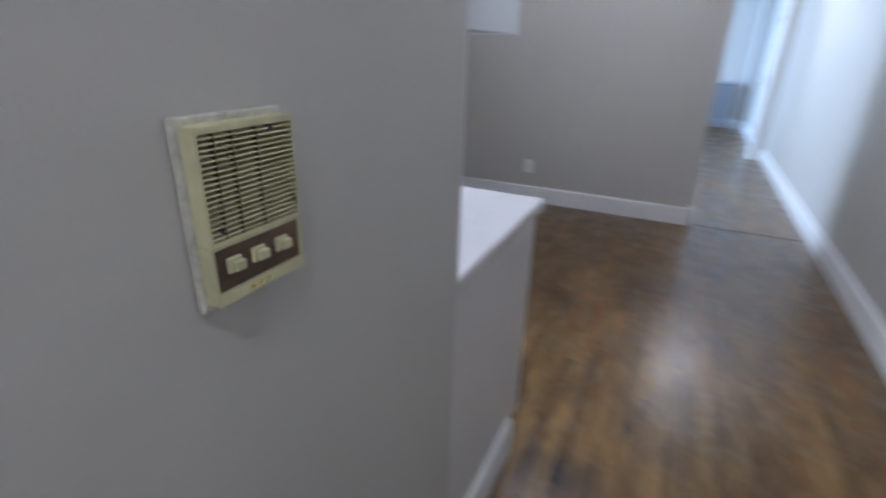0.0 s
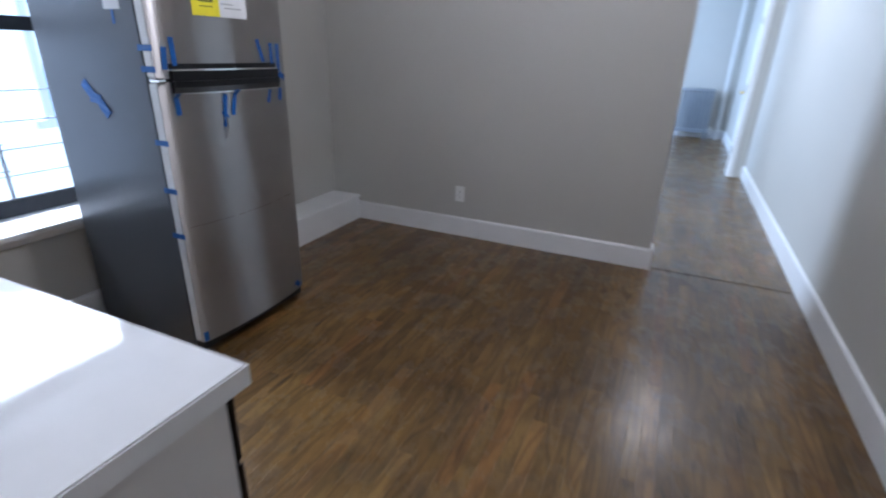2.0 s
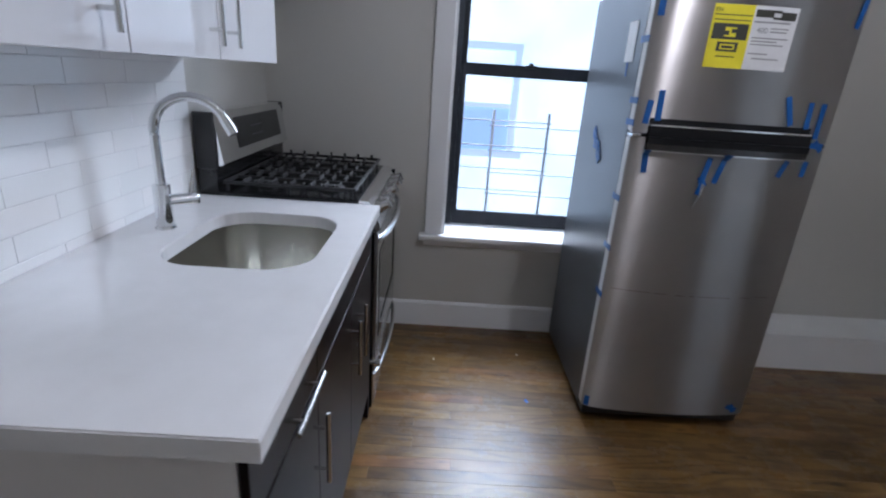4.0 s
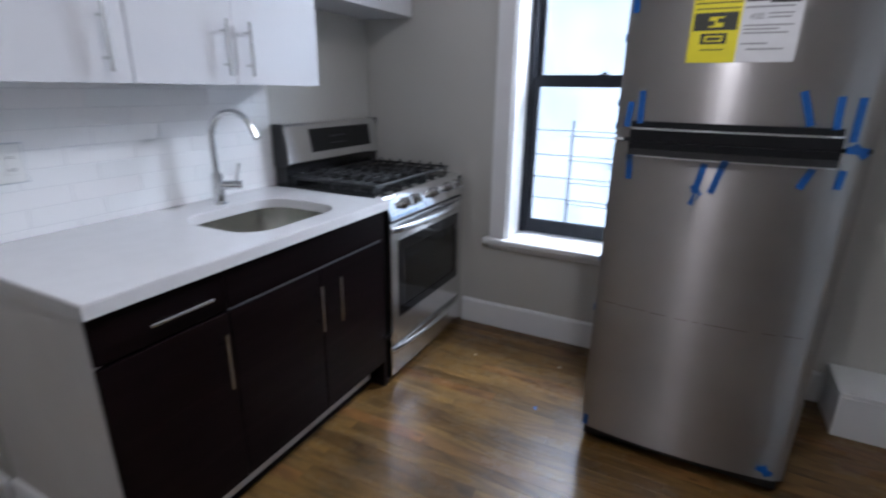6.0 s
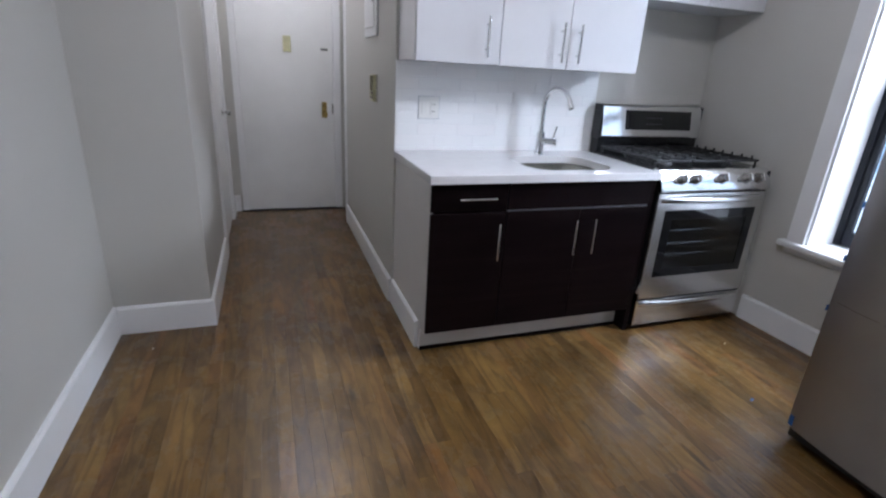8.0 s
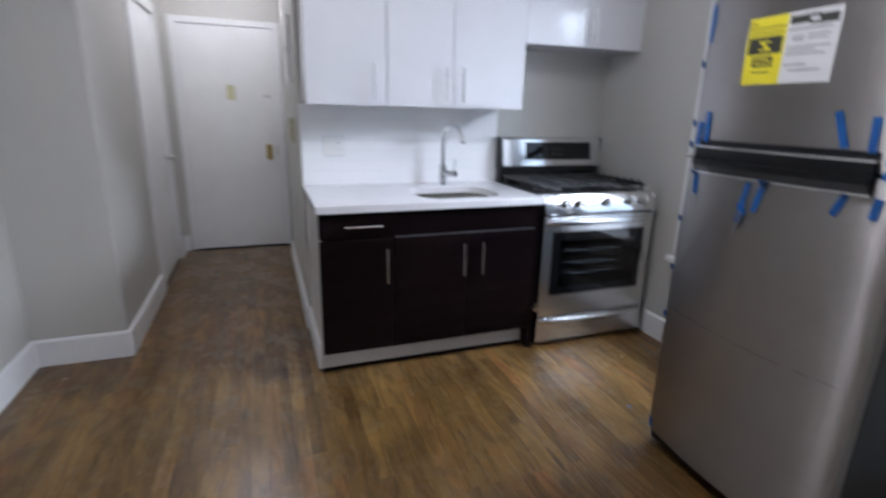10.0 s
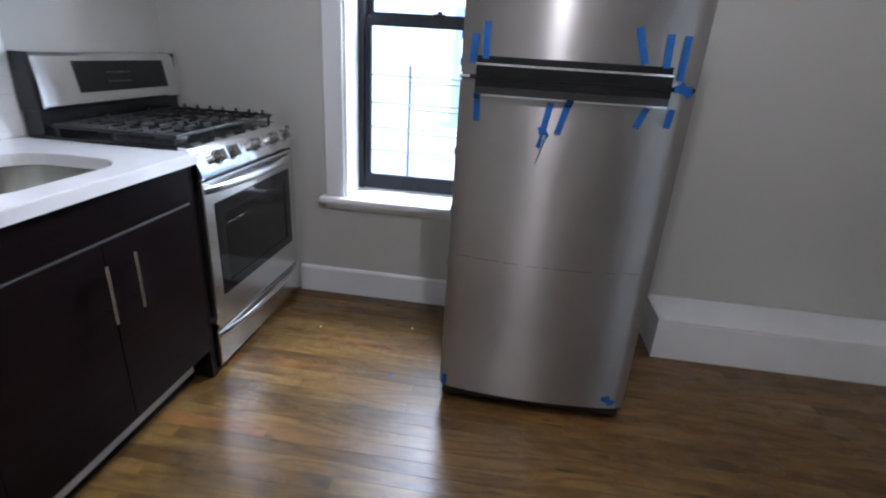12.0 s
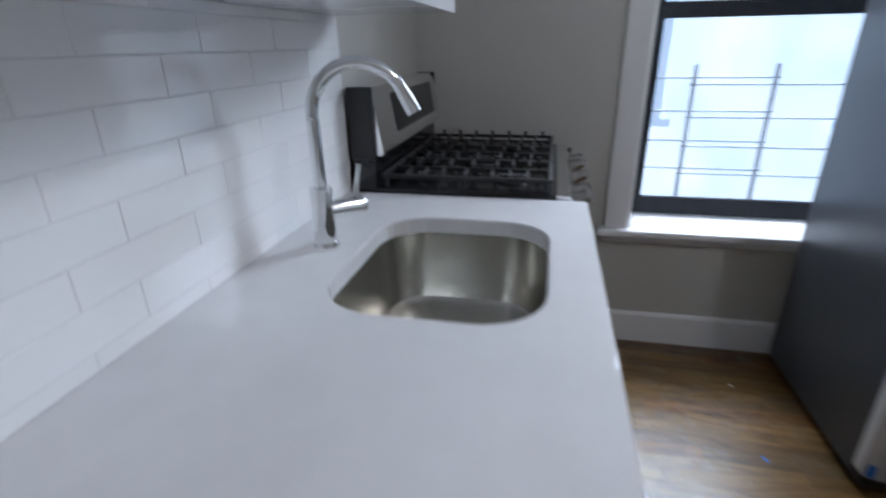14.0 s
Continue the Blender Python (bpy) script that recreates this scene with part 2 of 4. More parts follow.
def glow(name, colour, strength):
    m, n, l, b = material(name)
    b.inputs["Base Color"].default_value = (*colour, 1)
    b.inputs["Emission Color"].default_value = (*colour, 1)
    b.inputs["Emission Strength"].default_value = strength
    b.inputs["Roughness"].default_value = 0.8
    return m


def glowing_wall():
    """The bright wall across the yard: a distant backdrop whose emission stands in for daylight."""
    m, n, l, b = material("yard_wall_glow")
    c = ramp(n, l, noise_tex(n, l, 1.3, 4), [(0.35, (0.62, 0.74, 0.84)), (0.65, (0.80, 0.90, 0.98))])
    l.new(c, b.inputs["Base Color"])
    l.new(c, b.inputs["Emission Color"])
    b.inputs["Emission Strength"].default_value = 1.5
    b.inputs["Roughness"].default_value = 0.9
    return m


YARD = glowing_wall()
# panes and frames over there glow too, daylight put into their emission
YARDW = glow("yard_window_glow", (0.42, 0.60, 0.78), 0.75)
YARDF = glow("yard_frame_glow", (0.55, 0.66, 0.80), 0.9)
OPAL = glow("opal_glass_lit", (1.0, 0.965, 0.93), 9.0)


# ---- building helpers ----
def origin(ob):
    v = Vector((0, 0, 0))
    while ob:
        v += ob.location
        ob = ob.parent
    return v


def thing(name, x, y, z, label, category, group="", kind=""):
    ob = new(name)
    ob.location = (x, y, z)
    ob.empty_display_size = 0.05
    return tagged(ob, label, category, group, kind)


def mesh_of(name, bm, mat, smooth=False):
    me = bpy.data.meshes.new(name)
    bmesh.ops.recalc_face_normals(bm, faces=bm.faces[:])
    if smooth:
        for f in bm.faces:
            f.smooth = True
        for e in bm.edges:
            if len(e.link_faces) == 2 and e.calc_face_angle(0) > 0.6:
                e.smooth = False
    bm.to_mesh(me)
    bm.free()
    me.materials.append(mat)
    return me


def part(name, bm, mat, parent=None, label="", smooth=False):
    """One mesh part under its thing, given in world metres."""
    if parent:
        bmesh.ops.translate(bm, verts=bm.verts[:], vec=-origin(parent))
    ob = new(name, mesh_of(name, bm, mat, smooth))
    ob.parent = parent
    return tagged(ob, label) if label else ob


def struct(name, bm, mat, label, category):
    return tagged(new(name, mesh_of(name, bm, mat)), label, category, "", "structure")


def bx(bm, x0, x1, y0, y1, z0, z1, bevel=0.0, seg=2):
    x0, x1, y0, y1, z0, z1 = min(x0, x1), max(x0, x1), min(y0, y1), max(y0, y1), min(z0, z1), max(z0, z1)
    r = bmesh.ops.create_cube(bm, size=1, matrix=Matrix.Translation(((x0 + x1) / 2, (y0 + y1) / 2, (z0 + z1) / 2)) @ Matrix.Diagonal((x1 - x0, y1 - y0, z1 - z0, 1)))
    if bevel:
        edges = list({e for v in r["verts"] for e in v.link_edges})
        bmesh.ops.bevel(bm, geom=edges, offset=min(bevel, 0.45 * min(x1 - x0, y1 - y0, z1 - z0)), segments=seg, affect="EDGES", profile=0.5)
    return bm


def box(x0, x1, y0, y1, z0, z1, bevel=0.0, seg=2):
    return bx(bmesh.new(), x0, x1, y0, y1, z0, z1, bevel, seg)


def cyl(bm, a, b, r0, r1=None, seg=20):
    """A closed cylinder or cone from a to b."""
    a, b = Vector(a), Vector(b)
    d = b - a
    m = Matrix.Translation((a + b) / 2) @ d.to_track_quat("Z", "Y").to_matrix().to_4x4()
    bmesh.ops.create_cone(bm, cap_ends=True, segments=seg, radius1=r0, radius2=r0 if r1 is None else r1, depth=d.length, matrix=m)
    return bm


def sweep(bm, pts, radii, seg=12, flat=1.0):
    """A tube along points; flat squeezes it sideways."""
    pts = [Vector(p) for p in pts]
    rings = []
    up = Vector((0, 0, 1))
    for i, p in enumerate(pts):
        d = (pts[min(i + 1, len(pts) - 1)] - pts[max(i - 1, 0)]).normalized()
        side = d.cross(up)
        if side.length < 0.05:
            side = d.cross(Vector((1, 0, 0)))
        side.normalize()
        other = side.cross(d).normalized()
        r = radii[i] if isinstance(radii, (list, tuple)) else radii
        rings.append([bm.verts.new(p + side * math.cos(k * 2 * math.pi / seg) * r + other * math.sin(k * 2 * math.pi / seg) * r * flat) for k in range(seg)])
    for a, b in zip(rings, rings[1:]):
        for k in range(seg):
            bm.faces.new((a[k], a[(k + 1) % seg], b[(k + 1) % seg], b[k]))
    bm.faces.new(rings[0][::-1])
    bm.faces.new(rings[-1])
    return bm


def rounded(x0, x1, y0, y1, r, n=8):
    pts = []
    for cx, cy, a in ((x1 - r, y1 - r, 0), (x0 + r, y1 - r, 90), (x0 + r, y0 + r, 180), (x1 - r, y0 + r, 270)):
        for k in range(n + 1):
            t = radians(a + 90 * k / n)
            pts.append((cx + r * math.cos(t), cy + r * math.sin(t)))
    return pts


def prism(bm, outline, z0, z1):
    lo = [bm.verts.new((x, y, z0)) for x, y in outline]
    hi = [bm.verts.new((x, y, z1)) for x, y in outline]
    k = len(outline)
    bm.faces.new(lo[::-1])
    bm.faces.new(hi)
    for i in range(k):
        bm.faces.new((lo[i], lo[(i + 1) % k], hi[(i + 1) % k], hi[i]))
    return bm


def profile_x(bm, outline, x0, x1):
    """An outline in (y, z) drawn out along x."""
    lo = [bm.verts.new((x0, y, z)) for y, z in outline]
    hi = [bm.verts.new((x1, y, z)) for y, z in outline]
    k = len(outline)
    bm.faces.new(lo)
    bm.faces.new(hi[::-1])
    for i in range(k):
        bm.faces.new((lo[i], hi[i], hi[(i + 1) % k], lo[(i + 1) % k]))
    return bm


def ring(axis, u, w, iu, iw, a, b, bevel=0.0):
    """A flat frame with one opening: outer span u, w and inner span iu, iw; a to b is its depth along the axis."""
    bm = bmesh.new()
    def at(p, q, d):
        return (d, p, q) if axis == "x" else (p, d, q)
    rows = []
    for d in (a, b):
        for (p0, p1), (q0, q1) in ((u, w), (iu, iw)):
            rows.append([bm.verts.new(at(p, q, d)) for p, q in ((p0, q0), (p1, q0), (p1, q1), (p0, q1))])
    for r, s in ((0, 1), (2, 3), (0, 2), (1, 3)):
        for i in range(4):
            j = (i + 1) % 4
            bm.faces.new((rows[r][i], rows[r][j], rows[s][j], rows[s][i]))
    if bevel:
        bmesh.ops.recalc_face_normals(bm, faces=bm.faces[:])
        bmesh.ops.bevel(bm, geom=[e for e in bm.edges if e.calc_face_angle(0) > 1.0], offset=bevel, segments=2, affect="EDGES")
    return bm


# ---- walls, ceiling ----
CH = 2.62
XW, XR, YF, YD, XH, YJ = -2.05, 1.415, 3.63, -2.134, 0.975, 0.062
WY0, WY1, WZ0, WZ1 = 0.915, 1.86, 0.555, 2.26
bm = ring("x", (-0.15, YF), (-0.1, CH), (WY0, WY1), (WZ0, WZ1), XW - 0.32, XW)
struct("wall_west", bm, WALL, "greige painted kitchen wall with a deep window opening", "wall")
bm = bx(bmesh.new(), XW, -0.002, -0.15, 0, -0.1, CH)
struct("wall_kitchen_back", bm, WALL, "greige painted wall behind the kitchen cabinets", "wall")
bm = bx(bmesh.new(), -0.15, 0, -1.70, -0.15, -0.1, CH)
bx(bm, -0.15, -0.05, YD, -1.70, -0.1, CH)
bx(bm, -0.003, 0, -0.15, 0, -0.1, CH)
struct("wall_hall_west", bm, WALL, "greige painted hall wall that carries the intercom", "wall")
CY0, CY1 = -1.86, -1.02
bm = bmesh.new()
bx(bm, XH, XR + 0.15, CY1, YJ, -0.1, CH)
bx(bm, XH, XR + 0.15, YD, CY0, -0.1, CH)
bx(bm, XH, XR + 0.15, CY0, CY1, 2.05, CH)
bx(bm, XH + 0.12, XR + 0.15, CY0, CY1, -0.1, 2.05)
struct("wall_hall_east", bm, WALL, "greige painted hall wall with the closet doorway", "wall")
bm = bx(bmesh.new(), XR, XR + 0.15, YJ, 11.0, -0.1, CH)
struct("wall_east", bm, WALL, "long greige painted wall from kitchen to back rooms", "wall")
DX0, DX1, DZ = 0.045, 0.855, 2.045
bm = bmesh.new()
bx(bm, -0.15, DX0, YD - 0.15, YD, -0.1, CH)
bx(bm, DX1, XH + 0.2, YD - 0.15, YD, -0.1, CH)
bx(bm, DX0, DX1, YD - 0.15, YD, DZ, CH)
bx(bm, DX0 - 0.1, DX1 + 0.1, YD - 0.25, YD - 0.15, -0.1, DZ + 0.1)
struct("wall_entry", bm, WALL, "greige painted wall around the entry door", "wall")
XE = 0.530
bm = bx(bmesh.new(), XW - 0.32, XE, YF, YF + 0.12, -0.1, CH)
bx(bm, XE, XR, YF, YF + 0.12, 2.3, CH)
struct("wall_north", bm, WALL, "greige painted partition wall beside the passage", "wall")
bm = bmesh.new()
for y0, y1, z0, z1 in ((YF + 0.12, 4.1, 0, CH), (5.7, 8.0, 0, CH), (9.6, 11, 0, CH), (4.1, 5.7, 0, 0.7), (4.1, 5.7, 2.1, CH), (8.0, 9.6, 0, 0.7), (8.0, 9.6, 2.1, CH)):
    bx(bm, XW - 0.2, XW, y0, y1, z0 - 0.1, z1)
struct("wall_west_back_rooms", bm, WALL, "painted outer wall of the back rooms with window openings", "wall")
bm = bx(bmesh.new(), XW - 0.2, 0.2, 7.2, 7.32, -0.1, CH)
bx(bm, 1.30, XR, 7.2, 7.32, -0.1, CH)
bx(bm, 0.2, 1.30, 7.2, 7.32, 2.12, CH)
struct("wall_back_partition", bm, WALL, "painted partition with the back room doorway", "wall")
bm = bx(bmesh.new(), XW - 0.2, XR + 0.15, 10.6, 10.75, -0.1, CH)
struct("wall_back_room", bm, WALL, "pale painted far wall of the back room", "wall")
bm = bx(bmesh.new(), XW - 0.35, XR + 0.15, YD - 0.25, 11.0, CH, CH + 0.1)
struct("ceiling", bm, CEIL, "flat white painted ceiling", "ceiling")
bm = bx(bmesh.new(), -30, 30, -30, 40, -3.1, -3.0)
struct("ground", bm, OUTWALL, "pale paved yard below the window", "ground")


# ---- baseboards ----
def baseboard(x0, y0, x1, y1, nx, ny, h=0.15, t=0.018):
    """A baseboard along a wall; (nx, ny) points into the room."""
    d = Vector((x1 - x0, y1 - y0, 0))
    bm = bmesh.new()
    sec = [(0.0, 0.001), (t, 0.001), (t, h - 0.012), (t - 0.006, h - 0.003), (0.006, h), (0.0, h)]
    rows = [[bm.verts.new((px + nx * o, py + ny * o, z)) for o, z in sec] for px, py in ((x0, y0), (x1, y1))]
    k = len(sec)
    for i in range(k):
        bm.faces.new((rows[0][i], rows[1][i], rows[1][(i + 1) % k], rows[0][(i + 1) % k]))
    bm.faces.new(rows[0])
    bm.faces.new(rows[1][::-1])
    return struct("baseboard", bm, TRIM, "white painted wooden baseboard at the wall's foot", "baseboard")


baseboard(XW, YF, XE, YF, 0, -1)
baseboard(XE, YF - 0.018, XE, YF + 0.13, 1, 0)
baseboard(XR, YJ, XR, 7.2, -1, 0)
baseboard(XR, 7.32, XR, 10.6, -1, 0)
baseboard(XH, YJ, XR - 0.018, YJ, 0, 1)
baseboard(XH, YJ + 0.018, XH, CY1 + 0.09, -1, 0)
baseboard(XH, CY0 - 0.09, XH, YD, -1, 0)
baseboard(DX1 + 0.06, YD, XH - 0.018, YD, 0, 1)
baseboard(0, -1.70, 0, -0.005, 1, 0)
baseboard(XW, 0.66, XW, 2.485, 1, 0)
baseboard(XW, 10.6, XR, 10.6, 0, -1)
baseboard(-0.012, 0.003, -0.012, 0.535, 1, 0)

# ---- window ----
win = thing("window_1", XW, (WY0 + WY1) / 2, WZ0, "black double-hung sash window with white casing and sill", "window", kind="structure")
XS = -2.25
bm = bmesh.new()
for y0, y1 in ((WY0 - 0.095, WY0), (WY1, WY1 + 0.095)):
    bx(bm, XW, XW + 0.02, y0, y1, 0.556, WZ1, 0.004)
bx(bm, XW, XW + 0.022, WY0 - 0.1, WY1 + 0.1, WZ1, WZ1 + 0.1, 0.004)
part("casing", bm, TRIM, win, "white painted window casing")
bm = bmesh.new()
bx(bm, XS - 0.05, XW + 0.001, WY0 - 0.001, WY0 + 0.012, 0.556, WZ1)
bx(bm, XS - 0.05, XW + 0.001, WY1 - 0.012, WY1 + 0.001, 0.556, WZ1)
bx(bm, XS - 0.05, XW + 0.001, WY0, WY1, WZ1 - 0.012, WZ1 + 0.001)
part("reveal_lining", bm, TRIM, win)
part("window_sill", box(XS - 0.03, XW + 0.052, WY0 - 0.125, WY1 + 0.125, 0.525, 0.557, 0.008), TRIM, win, "white painted window sill with worn edge")
part("apron", box(XW, XW + 0.016, WY0 - 0.1, WY1 + 0.1, 0.49, 0.525, 0.004), TRIM, win)
# outer frame
bm = bmesh.new()
for a in ((WY0 + 0.012, WY0 + 0.045), (WY1 - 0.045, WY1 - 0.012)):
    bx(bm, XS - 0.075, XS + 0.012, *a, 0.56, WZ1 - 0.012, 0.003)
bx(bm, XS - 0.075, XS + 0.012, WY0 + 0.045, WY1 - 0.045, WZ1 - 0.05, WZ1 - 0.012, 0.003)
part("frame", bm, SASH, win, "black painted metal window frame")


def sash(name, x, z0, z1, bottom, top):
    y0, y1 = WY0 + 0.046, WY1 - 0.046
    bm = ring("x", (y0, y1), (z0, z1), (y0 + 0.03, y1 - 0.03), (z0 + bottom, z1 - top), x - 0.03, x, 0.003)
    s = part(name, bm, SASH, win)
    p = part("pane", box(x - 0.018, x - 0.012, y0 + 0.028, y1 - 0.028, z0 + bottom - 0.002, z1 - top + 0.002), GLASS, s, "clear glass pane")
    p.visible_shadow = False
    return s


low = sash("lower_sash", XS, 0.562, 1.432, 0.078, 0.05)
sash("upper_sash", XS - 0.036, 1.395, WZ1 - 0.052, 0.05, 0.04)
bm = box(XS - 0.02, XS + 0.012, 1.30, 1.36, 1.433, 1.447, 0.004)
cyl(bm, (XS - 0.004, 1.33, 1.447), (XS - 0.004, 1.33, 1.458), 0.012)
part("sash_lock", bm, SASH, low)

guard = thing("window_guard", -2.36, 1.38, 0.6, "thin grey metal guard bars outside the window", "window guard")
for z in (0.755, 0.881, 1.010, 1.150):
    part("bar", cyl(bmesh.new(), (-2.345, WY0 - 0.05, z), (-2.345, 1.50, z), 0.004, seg=8), GUARD, guard)
    part("bar", cyl(bmesh.new(), (-2.372, 1.15, z - 0.030), (-2.372, WY1 + 0.05, z - 0.030), 0.004, seg=8), GUARD, guard)
for y, x in ((1.17, -2.378), (1.48, -2.351)):
    part("post", box(x - 0.006, x + 0.006, y - 0.008, y + 0.008, 0.55, 1.205, 0.002), GUARD, guard)

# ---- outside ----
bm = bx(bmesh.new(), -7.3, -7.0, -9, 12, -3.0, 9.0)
# every part of this house glows in place of being lit by day
house = thing("backdrop_building", -7, 1.5, -3, "pale glowing backdrop of a house wall across the yard", "building", kind="structure")
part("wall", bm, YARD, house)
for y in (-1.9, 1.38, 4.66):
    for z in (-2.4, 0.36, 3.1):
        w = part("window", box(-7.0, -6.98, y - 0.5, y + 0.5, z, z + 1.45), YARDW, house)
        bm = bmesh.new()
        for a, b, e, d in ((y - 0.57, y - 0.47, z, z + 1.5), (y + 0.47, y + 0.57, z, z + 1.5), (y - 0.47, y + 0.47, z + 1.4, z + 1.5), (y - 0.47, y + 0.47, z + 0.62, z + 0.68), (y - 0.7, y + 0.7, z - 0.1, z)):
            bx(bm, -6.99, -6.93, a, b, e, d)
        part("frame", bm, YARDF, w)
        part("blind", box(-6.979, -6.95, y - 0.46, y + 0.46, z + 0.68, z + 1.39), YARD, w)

# ---- entry door ----
d1 = thing("door_1", 0.45, YD, 0, "closed white painted steel entry door with brass lock", "door", kind="structure")
part("leaf", box(DX0 + 0.012, DX1 - 0.012, YD - 0.045, YD + 0.004, 0.012, DZ - 0.012, 0.004), DOORP, d1)
bm = bmesh.new()
for a, b in ((DX0 - 0.055, DX0 + 0.01), (DX1 - 0.01, DX1 + 0.045)):
    bx(bm, a, b, YD - 0.05, YD + 0.02, 0, DZ + 0.045, 0.005)
bx(bm, DX0 + 0.01, DX1 - 0.01, YD - 0.05, YD + 0.02, DZ - 0.01, DZ + 0.045, 0.005)
part("frame", bm, TRIM, d1, "white painted steel door frame")
for z in (0.22, 1.80):
    bm = box(DX1 - 0.035, DX1 + 0.004, YD + 0.003, YD + 0.010, z, z + 0.12, 0.002)
    cyl(bm, (DX1 - 0.008, YD + 0.016, z - 0.01), (DX1 - 0.008, YD + 0.016, z + 0.13), 0.009, seg=10)
    part("hinge", bm, DOORP, d1, "painted-over butt hinge")
lk = part("lock_plate", box(0.117, 0.163, YD + 0.003, YD + 0.012, 0.86, 1.00, 0.004), BRASS, d1, "polished brass lock plate")
bm = bmesh.new()
cyl(bm, (0.14, YD + 0.012, 0.965), (0.14, YD + 0.03, 0.965), 0.017)
part("cylinder", bm, BRASS, lk)
bm = cyl(bmesh.new(), (0.14, YD + 0.012, 0.895), (0.14, YD + 0.028, 0.895), 0.012)
cyl(bm, (0.14, YD + 0.028, 0.895), (0.14, YD + 0.06, 0.895), 0.021, 0.024)
bmesh.ops.bevel(bm, geom=bm.edges[:], offset=0.003, segments=1, affect="EDGES")
part("knob", bm, BRASS, lk, smooth=True)
part("latch_guard", box(0.062, 0.075, YD + 0.004, YD + 0.014, 0.90, 0.985, 0.002), NICKEL, d1)
bm = box(0.10, 0.16, YD + 0.004, YD + 0.012, 1.435, 1.452, 0.002)
cyl(bm, (0.13, YD + 0.012, 1.443), (0.13, YD + 0.026, 1.443), 0.007, seg=10)
part("chain_slide", bm, NICKEL, d1, "small steel door chain slide")
for x, z in ((0.118, 1.36), (0.118, 1.23), (0.13, 1.22)):
    part("bolt", cyl(bmesh.new(), (x, YD + 0.002, z), (x, YD + 0.011, z), 0.007, seg=10), TRIM, d1)
bm = box(0.41, 0.475, YD + 0.004, YD + 0.022, 1.405, 1.535, 0.006)
cyl(bm, (0.443, YD + 0.022, 1.505), (0.443, YD + 0.028, 1.505), 0.012, seg=14)
part("door_viewer", bm, IVORY, d1, "ivory plastic door viewer cover")
bm = box(DX0 - 0.05, DX1 + 0.05, YD - 0.1, YD + 0.03, 0, 0.012, 0.004)
struct("threshold_entry", bm, SASH, "dark metal threshold under the entry door", "threshold")

# ---- closet door ----
d2 = thing("door_2", XH, (CY0 + CY1) / 2, 0, "closed white painted closet door in the hall", "door", kind="structure")
part("leaf", box(XH + 0.005, XH + 0.04, CY0 + 0.006, CY1 - 0.006, 0.012, 2.04, 0.004), DOORP, d2)
bm = bmesh.new()
for a, b in ((CY0 - 0.075, CY0 + 0.004), (CY1 - 0.004, CY1 + 0.075)):
    bx(bm, XH - 0.018, XH + 0.03, a, b, 0, 2.125, 0.005)
bx(bm, XH - 0.018, XH + 0.03, CY0 + 0.004, CY1 - 0.004, 2.045, 2.125, 0.005)
part("casing", bm, TRIM, d2)
bm = cyl(bmesh.new(), (XH + 0.006, CY0 + 0.09, 0.92), (XH - 0.002, CY0 + 0.09, 0.92), 0.026)
cyl(bm, (XH, CY0 + 0.09, 0.92), (XH - 0.03, CY0 + 0.09, 0.92), 0.010)
bmesh.ops.create_uvsphere(bm, u_segments=18, v_segments=10, radius=0.025, matrix=Matrix.Translation((XH - 0.045, CY0 + 0.09, 0.92)))
part("door_knob", bm, NICKEL, d2, "round satin nickel knob", smooth=True)

# white board in the shallow recess beside the entry door
struct("trim_recess", box(-0.049, -0.028, -2.05, -1.73, 0.0, 2.16, 0.004), TRIM, "white painted casing board beside the entry door", "trim")

# ---- hall wall fittings ----
ic = thing("intercom", 0, -0.49, 1.12, "aged ivory plastic intercom panel on the hall wall", "intercom")
IY0, IY1, IZ0, IZ1 = -0.562, -0.456, 1.132, 1.283
IX = 0.025       # how far the case stands out
part("back_plate", box(0.001, 0.008, IY0 - 0.0045, IY1 + 0.004, IZ0 - 0.009, IZ1 + 0.006, 0.002), PLATE, ic, "paint-smeared white back plate")
part("housing", ring("x", (IY0, IY1), (IZ0 + 0.054, IZ1), (IY0 + 0.003, IY1 - 0.002), (IZ0 + 0.0585, IZ1 - 0.006), 0.008, IX, 0.0008), IVORY, ic)
part("lower_housing", ring("x", (IY0, IY1), (IZ0, IZ0 + 0.0538), (IY0 + 0.003, IY1 - 0.003), (IZ0 + 0.012, IZ0 + 0.051), 0.008, IX - 0.0005, 0.0008), IVORY, ic)
part("grille_back", box(0.009, IX - 0.011, IY0 + 0.0032, IY1 - 0.0022, IZ0 + 0.0587, IZ1 - 0.0062), BLACKP, ic)
z = IZ0 + 0.0600
while z < IZ1 - 0.009:
    slope = [(IX - 0.0095, z + 0.0016), (IX - 0.0005, z), (IX + 0.0002, z + 0.0006), (IX + 0.0002, z + 0.0016), (IX - 0.0095, z + 0.0026)]
    bm = bmesh.new()
    a = [bm.verts.new((p, IY0 + 0.0034, q)) for p, q in slope]
    b = [bm.verts.new((p, IY1 - 0.0024, q)) for p, q in slope]
    bm.faces.new(a)
    bm.faces.new(b[::-1])
    for k in range(5):
        bm.faces.new((a[k], b[k], b[(k + 1) % 5], a[(k + 1) % 5]))
    part("slat", bm, IVORY, ic)
    z += 0.0045
for y in (-0.545, -0.527, -0.501):
    part("rib", box(IX - 0.0095, IX + 0.0004, y - 0.0005, y + 0.0005, IZ0 + 0.0587, IZ1 - 0.0062), BROWNP, ic)
